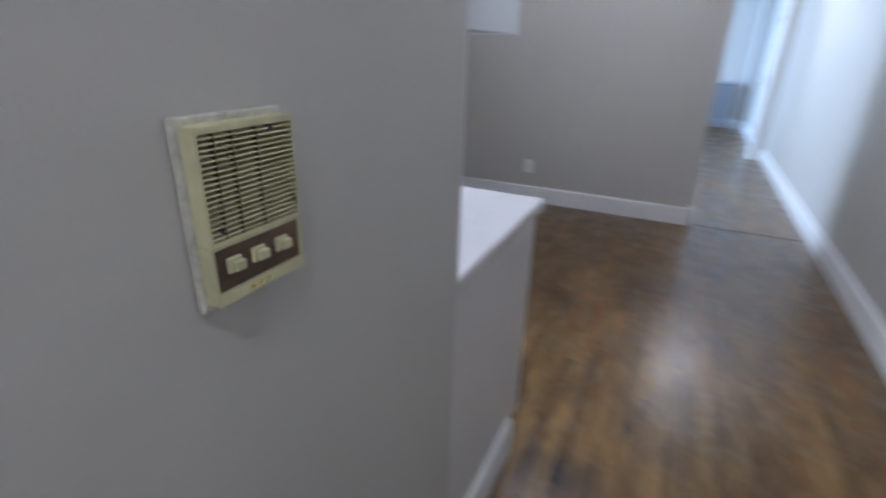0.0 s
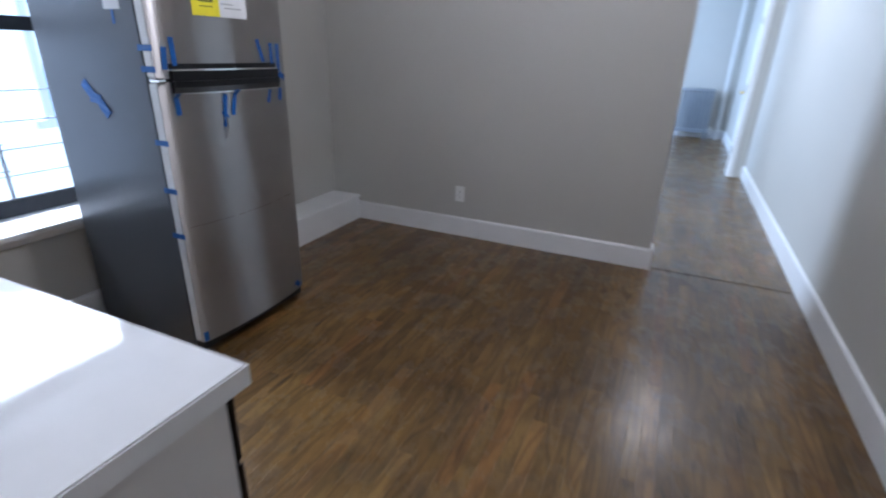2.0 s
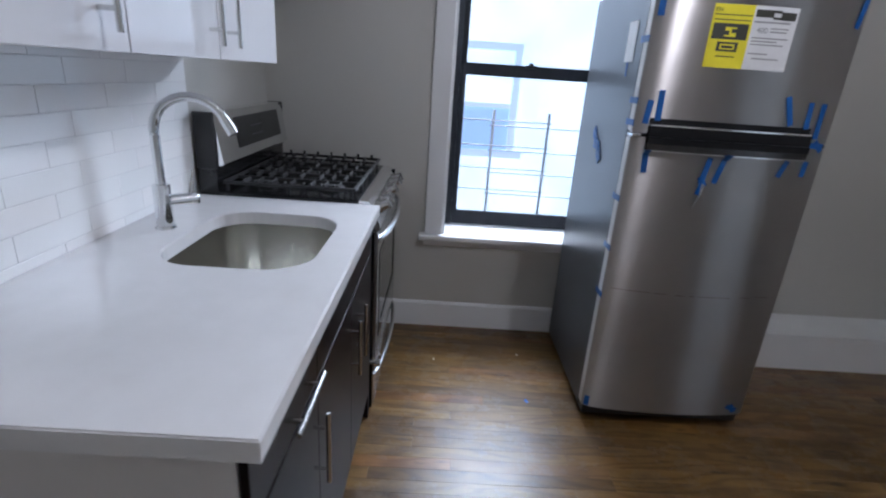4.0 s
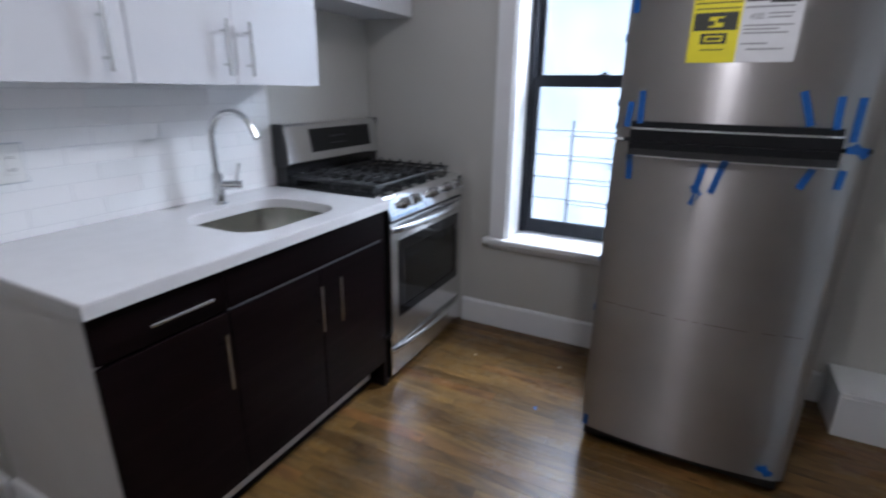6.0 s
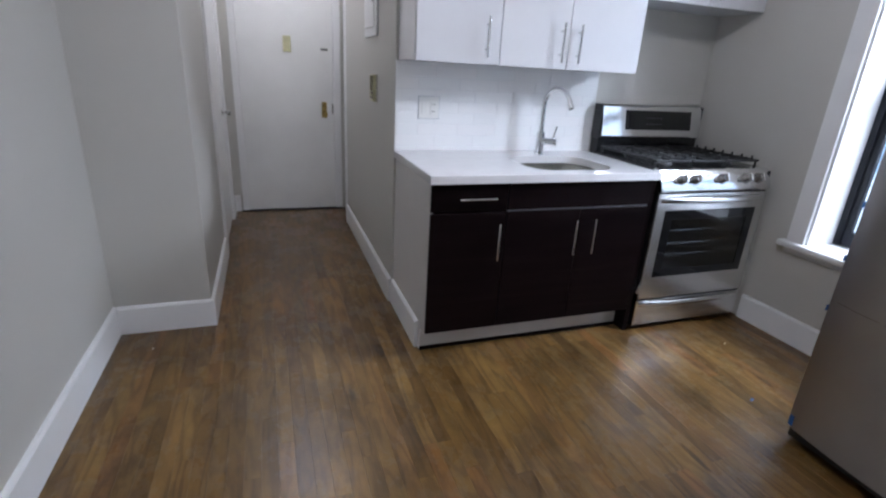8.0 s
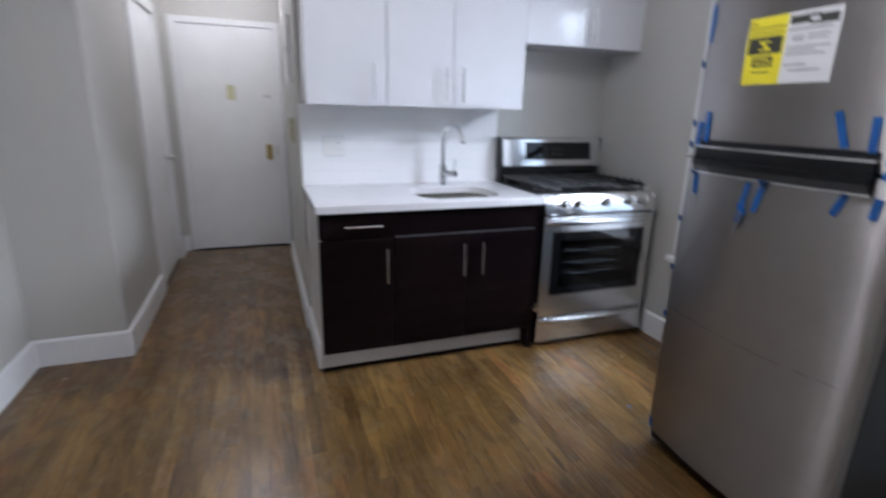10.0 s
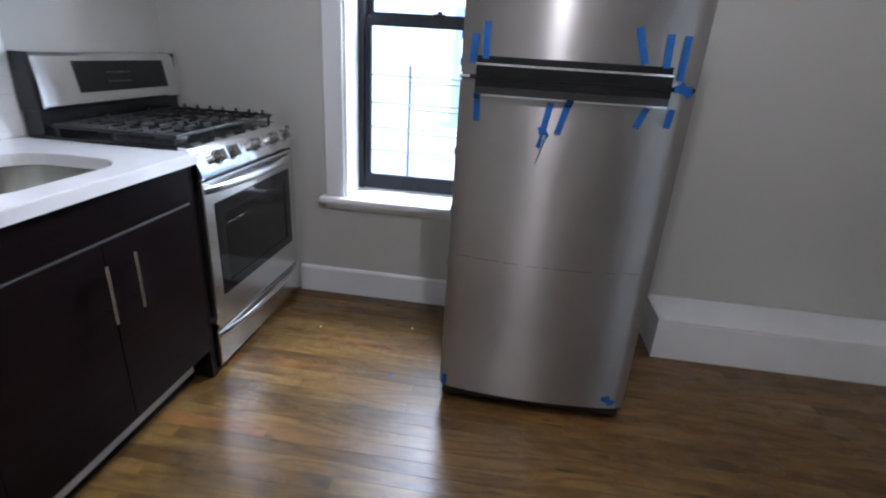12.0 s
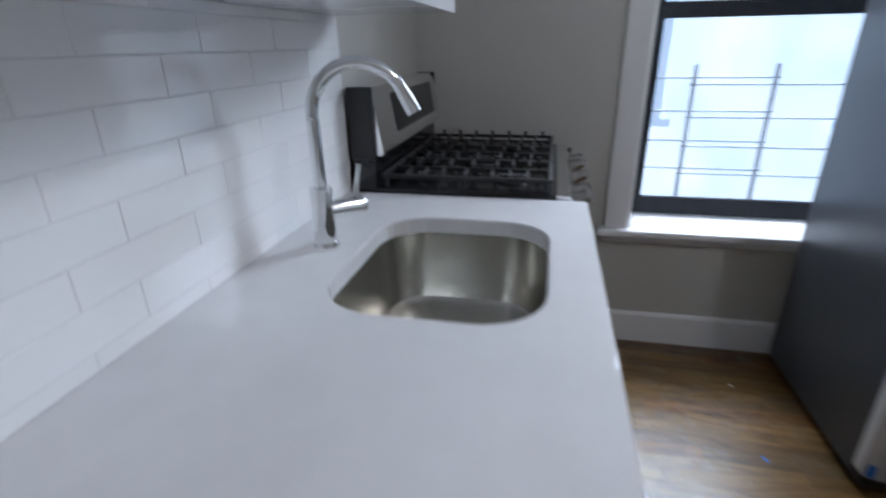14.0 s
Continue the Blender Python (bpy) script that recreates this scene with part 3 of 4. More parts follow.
for y, zz in ((IY0 + 0.013, IZ0 + 0.067), (IY1 - 0.007, IZ0 + 0.073), (IY1 - 0.028, IZ1 - 0.009)):
    part("screw", cyl(bmesh.new(), (IX - 0.009, y, zz), (IX + 0.0005, y, zz), 0.0026, seg=12), BLACKP, ic)
part("button_plate", box(0.009, IX - 0.003, IY0 + 0.0032, IY1 - 0.0032, IZ0 + 0.0122, IZ0 + 0.0508), BROWNP, ic, "brown wood-grain button plate")
for y in (-0.541, -0.513, -0.484):
    b1 = part("button", box(IX - 0.003, IX + 0.001, y - 0.0075, y + 0.0075, IZ0 + 0.027, IZ0 + 0.041, 0.0012), IVORY, ic)
    part("button_cap", box(IX + 0.001, IX + 0.006, y - 0.004, y + 0.0075, IZ0 + 0.029, IZ0 + 0.038, 0.0012), IVORY, b1)
for y0, y1 in ((-0.527, -0.521), (-0.519, -0.512), (-0.507, -0.501)):
    part("printed_mark", box(IX - 0.0007, IX - 0.0001, y0, y1, IZ0 + 0.004, IZ0 + 0.008), BRASS, ic)

eb = thing("breaker_panel", 0, -0.62, 1.5, "white painted metal breaker panel cover on the wall", "electric panel")
part("cover", box(0.001, 0.014, -0.80, -0.44, 1.50, 1.90, 0.004), TRIM, eb)
part("panel_door", box(0.014, 0.022, -0.76, -0.48, 1.55, 1.85, 0.003), TRIM, eb)
part("catch", box(0.022, 0.028, -0.50, -0.485, 1.68, 1.72, 0.002), NICKEL, eb)


def wall_plate(name, label, category, m, w=0.075, h=0.12):
    """A wall plate in the xz plane, front towards -y; m places it."""
    t = thing(name, 0, 0, 0, label, category)
    part("plate", box(-w / 2, w / 2, -0.006, 0, -h / 2, h / 2, 0.003), WHITEPL, t)
    t.matrix_basis = m
    return t


def receptacle(t, x):
    """A duplex insert with slots at x on the plate."""
    f = part("socket_face", box(x - 0.017, x + 0.017, -0.009, -0.005, -0.034, 0.034, 0.002), WHITEPL)
    f.parent = t
    for zz in (0.018, -0.018):
        for dx in (-0.006, 0.006):
            s = part("slot", box(x + dx - 0.0012, x + dx + 0.0012, -0.0095, -0.0088, zz - 0.005, zz + 0.005), BLACKP)
            s.parent = f


t = wall_plate("wall_outlet", "white duplex wall outlet on the partition wall", "outlet", pose(-0.872, YF, 0.335))
receptacle(t, 0)
t = wall_plate("light_switch", "white rocker light switch on the long wall", "switch", pose(XR, 1.675, 1.06, 0, 0, -90), 0.075, 0.12)
s = part("rocker", box(-0.017, 0.017, -0.010, -0.005, -0.033, 0.033, 0.003), WHITEPL)
s.parent = t
t = wall_plate("kitchen_outlet", "white double-gang outlet on the tiled backsplash", "outlet", pose(-0.185, 0.008, 1.14, 0, 0, 180), 0.117, 0.115)
# grey rim past the plate's edge paints its shadow outline on the tiles
g = part("gasket_or_shade_rim", box(-0.0605, 0.0605, -0.0025, 0.0, -0.0595, 0.0595), GUARD)
g.parent = t
receptacle(t, 0.024)
s = part("rocker", box(-0.041, -0.007, -0.010, -0.005, -0.033, 0.033, 0.003), WHITEPL)
s.parent = t

# ---- pipe boxing and riser ----
bx0 = thing("pipe_boxing", -1.91, 3.05, 0, "low white painted boxing over pipes along the wall", "pipe box")
part("front_board", box(-1.799, -1.781, 2.49, YF - 0.019, 0.001, 0.186, 0.002), TRIM, bx0)
part("top_board", box(XW + 0.001, -1.781, 2.49, YF - 0.001, 0.186, 0.204, 0.003), TRIM, bx0)
part("end_board", box(XW + 0.019, -1.800, 2.492, 2.51, 0.001, 0.186, 0.002), TRIM, bx0)
rp = thing("riser_pipe", -2.0, 2.292, 0, "white painted heating riser pipe from floor to ceiling", "pipe")
part("pipe", cyl(bmesh.new(), (-2.005, 2.292, 0.0), (-2.005, 2.292, CH), 0.018, seg=20), TRIM, rp, smooth=True)
part("collar", cyl(bmesh.new(), (-2.005, 2.292, 0.0), (-2.005, 2.292, 0.012), 0.036, seg=20), TRIM, rp)


# ---- cabinets ----
def bar_handle(parent, a, b, out, stand=0.032, r=0.0055):
    """A bar handle from a to b on two posts; out points away from the door."""
    a, b, out = Vector(a), Vector(b), Vector(out)
    bm = cyl(bmesh.new(), a + out * stand, b + out * stand, r, seg=12)
    for f in (0.2, 0.8):
        p = a.lerp(b, f)
        cyl(bm, p, p + out * stand, r * 0.8, seg=10)
    return part("handle", bm, NICKEL, parent, "brushed nickel bar handle", smooth=True)


YC = 0.632   # carcass front
YFACE = 0.650


def base_unit(x0, x1, label, doors, drawer_handle, xf):
    t = thing("base_cabinet", (x0 + x1) / 2, 0.3, 0, label, "cabinet", "base cabinets")
    bm = bmesh.new()
    for a, b in ((x1, x1 + 0.016), (x0 - 0.016, x0)):
        bx(bm, a, b, 0.012, YC, 0.128, 0.872)
    bx(bm, x1 + 0.016, x0 - 0.016, 0.012, YC, 0.128, 0.146)
    bx(bm, x1 + 0.016, x0 - 0.016, 0.012, 0.024, 0.146, 0.872)
    bx(bm, x1 + 0.016, x0 - 0.016, YC - 0.018, YC, 0.725, 0.745)
    part("body", bm, ESPRESSO, t)
    f = part("drawer_front", box(x1 + 0.0015, xf - 0.0015, YC + 0.004, YFACE, 0.742, 0.868, 0.0015), ESPRESSO, t)
    if drawer_handle:
        bar_handle(f, (x0 - 0.105, YFACE, 0.803), (x0 - 0.285, YFACE, 0.803), (0, 1, 0))
    step = (xf - x1) / len(doors)
    for i, hx in enumerate(doors):
        a = xf - i * step
        d = part("door", box(a - step + 0.0015, a - 0.0015, YC + 0.004, YFACE, 0.136, 0.732, 0.0015), ESPRESSO, t)
        bar_handle(d, (hx, YFACE, 0.505), (hx, YFACE, 0.685), (0, 1, 0))
    if not drawer_handle:
        part("rail_edge", box(x1 + 0.002, x0 - 0.002, YC + 0.0015, YFACE - 0.002, 0.7350, 0.7392), DARKGREY, t, "grey metal edge strip between drawer and door")


base_unit(-0.031, -0.385, "espresso wood-grain base cabinet with one drawer and door", (-0.343,), True, -0.0125)
base_unit(-0.386, -1.190, "espresso wood-grain sink base cabinet with two doors", (-0.757, -0.865), False, -0.386)
ep = thing("end_panel", -0.02, 0.3, 0, "white laminate cabinet end panel facing the hall", "panel")
part("panel", profile_x(bmesh.new(), [(0.002, 0.001), (0.549, 0.001), (0.549, 0.128), (0.634, 0.128), (0.634, 0.872), (0.002, 0.872)], -0.030, -0.012), PANELW, ep)
fl = thing("filler_panel", -1.206, 0.3, 0, "espresso filler panel beside the stove", "panel")
part("panel", box(-1.222, -1.191, 0.05, YFACE - 0.004, 0.001, 0.872, 0.0015), ESPRESSO, fl)
tk = thing("toe_kick", -0.6, 0.55, 0, "white toe-kick board under the base cabinets", "toe kick")
part("board", box(-1.19, -0.012, 0.550, 0.564, 0.001, 0.127, 0.002), PANELW, tk)
part("base_strip", box(-1.19, -0.012, 0.5645, 0.571, 0.001, 0.020, 0.002), ESPRESSO, tk)
gv = thing("gas_valve", -1.21, 0.66, 0.24, "small chrome gas shut-off fitting beside the stove", "valve")
bm = cyl(bmesh.new(), (-1.206, 0.645, 0.262), (-1.206, 0.683, 0.262), 0.011, seg=12)
cyl(bm, (-1.206, 0.672, 0.262), (-1.206, 0.690, 0.262), 0.016, seg=8)
part("body", bm, NICKEL, gv, smooth=True)
part("lever", box(-1.212, -1.200, 0.684, 0.692, 0.252, 0.300, 0.002), NICKEL, gv)

# countertop with a cut-out for the sink
SX0, SX1, SY0, SY1 = -1.030, -0.562, 0.196, 0.578
ct = thing("countertop", -0.6, 0.33, 0.873, "white polished quartz countertop with sink cut-out", "countertop")
bm = bmesh.new()
outer = [(0.0, 0.0), (0.0, 0.674), (-1.224, 0.674), (-1.224, 0.0)]
inner = rounded(SX0, SX1, SY0, SY1, 0.112, 8)
loops = []
for pts in (outer, inner):
    vs = [bm.verts.new((x, y, 0.91)) for x, y in pts]
    loops.append([bm.edges.new((vs[i], vs[(i + 1) % len(vs)])) for i in range(len(vs))])
bmesh.ops.triangle_fill(bm, use_beauty=True, use_dissolve=False, edges=loops[0] + loops[1])
top_faces = bm.faces[:]
ext = bmesh.ops.extrude_face_region(bm, geom=top_faces)
low_verts = [v for v in ext["geom"] if isinstance(v, bmesh.types.BMVert)]
bmesh.ops.translate(bm, verts=low_verts, vec=(0, 0, -0.037))
rim = [e for e in bm.edges if all(abs(v.co.z - 0.91) < 1e-5 for v in e.verts) and e.calc_face_angle(0) > 1]
bmesh.ops.bevel(bm, geom=rim, offset=0.003, segments=2, affect="EDGES")
part("slab", bm, QUARTZ, ct)

sk = thing("sink", -0.8, 0.39, 0.68, "stainless steel undermount sink bowl with rounded corners", "sink")
bm = bmesh.new()
rings = []
for z, inset, r in ((0.872, -0.018, 0.125), (0.872, -0.004, 0.115), (0.86, -0.004, 0.115), (0.74, 0.006, 0.108), (0.705, 0.016, 0.10), (0.692, 0.04, 0.06), (0.686, 0.10, 0.03), (0.684, 0.16, 0.015)):
    rings.append([bm.verts.new((x, y, z)) for x, y in rounded(SX0 + inset, SX1 - inset, SY0 + inset, SY1 - inset, r, 8)])
for a, b in zip(rings, rings[1:]):
    for i in range(len(a)):
        bm.faces.new((a[i], a[(i + 1) % len(a)], b[(i + 1) % len(a)], b[i]))
bm.faces.new(rings[-1])
part("bowl", bm, STEELB, sk, smooth=True)
bm = cyl(bmesh.new(), (-0.80, 0.36, 0.684), (-0.80, 0.36, 0.690), 0.045, 0.040, 24)
cyl(bm, (-0.80, 0.36, 0.690), (-0.80, 0.36, 0.700), 0.010, 0.012, 12)
part("drain", bm, CHROME, sk, "chrome drain strainer", smooth=True)

fa = thing("faucet", -0.825, 0.115, 0.91, "chrome gooseneck kitchen faucet with side lever", "faucet")
FX, FY = -0.825, 0.115
bm = cyl(bmesh.new(), (FX, FY, 0.91), (FX, FY, 0.918), 0.028, 0.026, 24)
cyl(bm, (FX, FY, 0.918), (FX, FY, 1.035), 0.0235, 0.0225, 24)
part("base", bm, CHROME, fa, smooth=True)
dirx, diry = -0.28, 0.96
R = 0.092
pts = [(FX, FY, 1.03), (FX, FY, 1.10), (FX, FY, 1.17)]
for k in range(0, 13):
    a = radians(180 - k * 13.2)
    off = R + R * math.cos(a)
    pts.append((FX + dirx * off, FY + diry * off, 1.180 + R * math.sin(a)))
part("spout", sweep(bmesh.new(), pts, 0.0125, 14), CHROME, fa, smooth=True)
e, e0 = Vector(pts[-1]), Vector(pts[-2])
d = (e - e0).normalized()
bm = cyl(bmesh.new(), e - d * 0.004, e + d * 0.040, 0.0138, 0.0150, 20)
h = part("spray_head", bm, CHROME, fa, smooth=True)
part("nozzle", cyl(bmesh.new(), e + d * 0.040, e + d * 0.043, 0.0125, 0.012, 20), BLACKP, h)
bm = cyl(bmesh.new(), (FX - 0.010, FY + 0.011, 0.985), (FX - 0.060, FY + 0.064, 0.985), 0.0195, 0.0195, 20)
cyl(bm, (FX - 0.060, FY + 0.064, 0.985), (FX - 0.064, FY + 0.068, 0.985), 0.0195, 0.0165, 20)
lv = part("lever_body", bm, CHROME, fa, smooth=True)
part("lever", sweep(bmesh.new(), [(FX - 0.050, FY + 0.053, 0.998), (FX - 0.054, FY + 0.057, 1.03), (FX - 0.060, FY + 0.063, 1.072)], [0.0065, 0.0055, 0.005], 10), CHROME, lv, smooth=True)


def upper_unit(x0, x1, z0, z1, label, splits, handles):
    t = thing("wall_cabinet", (x0 + x1) / 2, 0, z0, label, "cabinet", "wall cabinets")
    part("body", box(x1 + 0.0005, x0 - 0.0005, 0.001, 0.298, z0 + 0.002, z1, 0.001), GLOSSW, t)
    edges = [x0] + splits + [x1]
    for a, b, hx in zip(edges, edges[1:], handles):
        d = part("door", box(b + 0.0015, a - 0.0015, 0.300, 0.319, z0, z1, 0.0015), GLOSSW, t)
        bar_handle(d, (hx, 0.319, z0 + 0.03), (hx, 0.319, z0 + 0.21), (0, 1, 0))


upper_unit(-0.014, -0.431, 1.37, 2.10, "glossy white wall cabinet with one tall door", [], [-0.357])
upper_unit(-0.432, -1.238, 1.37, 2.10, "glossy white wall cabinet with two tall doors", [-0.803], [-0.755, -0.853])
upper_unit(-1.239, -1.985, 1.732, 2.10, "short glossy white wall cabinet above the stove", [-1.635], [-1.600, -1.672])
fp = thing("cabinet_filler", -2.02, 0.16, 1.73, "white filler strip between cabinet and wall", "panel")
part("strip", box(-2.049, -1.986, 0.001, 0.306, 1.734, 2.10, 0.001), GLOSSW, fp)

# ---- stove ----
st = thing("gas_stove", -1.61, 0.35, 0, "stainless steel freestanding gas range with black cooktop", "stove")
A, B = -1.236, -1.992      # sides
part("side_panel", box(A - 0.004, A, 0.03, 0.655, 0.02, 0.905, 0.003), BLACKE, st)
part("side_panel", box(B, B + 0.004, 0.03, 0.655, 0.02, 0.905, 0.003), BLACKE, st)
bm = box(B + 0.004, A - 0.004, 0.03, 0.055, 0.02, 0.90)
bx(bm, B + 0.004, A - 0.004, 0.055, 0.62, 0.02, 0.19)
bx(bm, B + 0.004, A - 0.004, 0.055, 0.62, 0.79, 0.90)
part("carcass", bm, BLACKE, st)
ck = part("cooktop", box(B, A, 0.075, 0.60, 0.903, 0.918, 0.005), BLACKE, st, "black enamel cooktop")
# backguard
bm = profile_x(bmesh.new(), [(0.02, 0.90), (0.085, 0.90), (0.085, 1.005), (0.075, 1.01), (0.02, 1.01)], B, A)
part("backguard_base", bm, BLACKE, st)
bm = profile_x(bmesh.new(), [(0.02, 1.011), (0.105, 1.011), (0.112, 1.018), (0.085, 1.185), (0.075, 1.196), (0.02, 1.196)], B + 0.006, A - 0.006)
bmesh.ops.bevel(bm, geom=[e for e in bm.edges if e.calc_face_angle(0) > 1.2], offset=0.005, segments=2, affect="EDGES")
bg = part("backguard", bm, STEELG, st, "brushed steel backguard")
for a in (A, B):
    part("end_cap", box(a - 0.006, a + 0.006, 0.018, 0.09, 1.0, 1.198, 0.004), BLACKP, st)


def on_guard(z, off=0.0):
    return 0.112 - (z - 1.018) * (0.027 / 0.167) + off


def guard_plate(name, x0, x1, z0, z1, off, mat, parent):
    y0, y1 = on_guard(z0), on_guard(z1)
    bm = profile_x(bmesh.new(), [(y0 - 0.004, z0), (y0 + off, z0), (y1 + off, z1), (y1 - 0.004, z1)], x0, x1)
    return part(name, bm, mat, parent)


disp = guard_plate("display", -1.905, -1.405, 1.055, 1.168, 0.002, OVENGLASS, bg)
for i in range(5):
    for j in range(2):
        x = -1.56 - i * 0.026
        guard_plate("touch_mark", x - 0.010, x, 1.088 + j * 0.035, 1.092 + j * 0.035, 0.0028, DARKGREY, disp)
guard_plate("clock_window", -1.74, -1.66, 1.105, 1.142, 0.0026, BLACKE, disp)
# burners and grates
for cx, cy, r in ((-1.40, 0.21, 0.035), (-1.40, 0.46, 0.045), (-1.614, 0.335, 0.05), (-1.83, 0.21, 0.04), (-1.83, 0.46, 0.045)):
    bm = cyl(bmesh.new(), (cx, cy, 0.918), (cx, cy, 0.929), r * 1.25, r * 1.1, 24)
    cyl(bm, (cx, cy, 0.929), (cx, cy, 0.937), r * 0.85, r * 0.75, 24)
    part("burner", bm, IRON, ck, smooth=True)
for gx0, gx1 in ((-1.488, -1.256), (-1.728, -1.494), (-1.972, -1.734)):
    bm = bmesh.new()
    z0, z1 = 0.944, 0.956
    for y in (0.10, 0.575):
        bx(bm, gx0, gx1, y - 0.006, y + 0.006, z0, z1, 0.002, 1)
    for x in (gx0 + 0.006, gx1 - 0.006, (gx0 + gx1) / 2):
        bx(bm, x - 0.005, x + 0.005, 0.106, 0.569, z0, z1, 0.002, 1)
    for y in (0.165, 0.215, 0.265, 0.335, 0.41, 0.46, 0.51):
        for s, c in ((gx0 + 0.011, 1), (gx1 - 0.011, -1)):
            bx(bm, min(s, s + c * 0.075), max(s, s + c * 0.075), y - 0.004, y + 0.004, z0 + 0.001, z1 + 0.005, 0.002, 1)
    for x in (gx0 + 0.006, gx1 - 0.006):
        for y in (0.11, 0.335, 0.565):
            cyl(bm, (x, y, 0.918), (x, y, 0.946), 0.006, 0.006, 8)
    # prongs along the outer bar and at the finger tips
    for k in range(7):
        cyl(bm, (gx0 + 0.006, 0.135 + k * 0.067, z1 - 0.002), (gx0 + 0.008, 0.135 + k * 0.067, z1 + 0.015), 0.0055, 0.0065, 8)
    for y in (0.19, 0.24, 0.30, 0.37, 0.435, 0.485):
        cyl(bm, (gx1 - 0.086, y, z0 + 0.002), (gx1 - 0.011, y + 0.012, z1 + 0.003), 0.0035, 0.0045, 6)
    part("grate", bm, IRON, ck, "cast iron pan grate")
# control panel with knobs
bm = profile_x(bmesh.new(), [(0.595, 0.80), (0.668, 0.805), (0.675, 0.815), (0.672, 0.835), (0.640, 0.905), (0.628, 0.917), (0.595, 0.919)], B, A)
bmesh.ops.bevel(bm, geom=[e for e in bm.edges if e.calc_face_angle(0) > 1.2], offset=0.006, segments=3, affect="EDGES")
cp = part("control_panel", bm, STEELG, st, "brushed steel control panel", smooth=True)
nrm = Vector((0, 0.91, 0.42)).normalized()
for x in (-1.366, -1.458, -1.640, -1.808, -1.900):
    p = Vector((x, 0.657, 0.868))
    bm = cyl(bmesh.new(), p - nrm * 0.003, p + nrm * 0.007, 0.030, 0.028, 28)
    cyl(bm, p + nrm * 0.007, p + nrm * 0.036, 0.0235, 0.0205, 28)
    kn = part("knob", bm, KNOBM, cp, "satin metal burner knob", smooth=True)
    side = Vector((1, 0, 0))
    up = side.cross(nrm)
    m = Matrix((side, up, nrm)).transposed().to_4x4()
    m.translation = p + nrm * 0.039
    bm = bmesh.new()
    bmesh.ops.create_cube(bm, size=1, matrix=m @ Matrix.Diagonal((0.011, 0.043, 0.016, 1)))
    bmesh.ops.bevel(bm, geom=bm.edges[:], offset=0.002, segments=1, affect="EDGES")
    part("knob_grip", bm, NICKEL, kn)
# oven door
bm = ring("y", (B + 0.002, A - 0.002), (0.197, 0.795), (-1.922, -1.303), (0.333, 0.703), 0.622, 0.668, 0.004)
od = part("oven_door", bm, STEELS, st, "brushed steel oven door")
bm = ring("y", (-1.926, -1.299), (0.330, 0.706), (-1.875, -1.350), (0.372, 0.655), 0.650, 0.6705)
part("window_border", bm, OVENGLASS, od, "black glass border")
g = part("oven_glass", box(-1.875, -1.350, 0.660, 0.6675, 0.372, 0.655), glass_mat("oven_window_glass", 0.0, (0.45, 0.46, 0.47)), od, "smoked oven window glass")
bm = box(-1.88, -1.345, 0.20, 0.215, 0.36, 0.66)
bx(bm, -1.90, -1.88, 0.20, 0.645, 0.34, 0.68)
bx(bm, -1.345, -1.325, 0.20, 0.645, 0.34, 0.68)
bx(bm, -1.90, -1.325, 0.20, 0.645, 0.335, 0.35)
bx(bm, -1.90, -1.325, 0.20, 0.645, 0.67, 0.685)
part("oven_cavity", bm, BLACKE, st, "dark grey enamel oven cavity")
for z in (0.435, 0.50, 0.575):
    bm = bmesh.new()
    for y in (0.24, 0.61):
        cyl(bm, (-1.879, y, z), (-1.346, y, z), 0.004, seg=8)
    for i in range(14):
        x = -1.865 + i * 0.0385
        cyl(bm, (x, 0.24, z), (x, 0.61, z), 0.0022, seg=6)
    part("oven_rack", bm, CHROME, st, "chrome wire oven rack")


def bowed(z, depth, x0, x1, r, flat, name, y0):
    pts = [(x0 + (x1 - x0) * k / 16, y0 + depth * math.sin(math.pi * k / 16) ** 0.6, z) for k in range(17)]
    return sweep(bmesh.new(), pts, r, 12, flat)


part("handle", bowed(0.764, 0.040, A - 0.02, B + 0.02, 0.012, 1.35, "handle", 0.662), STEELS, od, "bowed steel oven handle", smooth=True)
dr = part("drawer", box(B + 0.002, A - 0.002, 0.615, 0.664, 0.035, 0.186, 0.005), STEELS, st, "brushed steel storage drawer")
part("drawer_handle", bowed(0.165, 0.032, A - 0.015, B + 0.015, 0.010, 1.6, "handle", 0.658), STEELS, dr, smooth=True)
for x in (A - 0.05, B + 0.05):
    for y in (0.1, 0.58):
        part("foot", cyl(bmesh.new(), (x, y, 0.0), (x, y, 0.022), 0.016, seg=12), BLACKP, st)

# ---- refrigerator ----
fr = thing("refrigerator", -1.62, 1.905, 0, "stainless steel top-freezer refrigerator with blue shipping tape", "refrigerator")
Y0, Y1 = 1.556, 2.254
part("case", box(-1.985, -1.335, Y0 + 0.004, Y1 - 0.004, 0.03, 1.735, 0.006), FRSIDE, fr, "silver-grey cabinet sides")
part("gasket_or_shade_rim", box(-1.335, -1.322, Y0 + 0.014, Y1 - 0.014, 0.06, 1.73), BLACKP, fr, "dark door gasket")


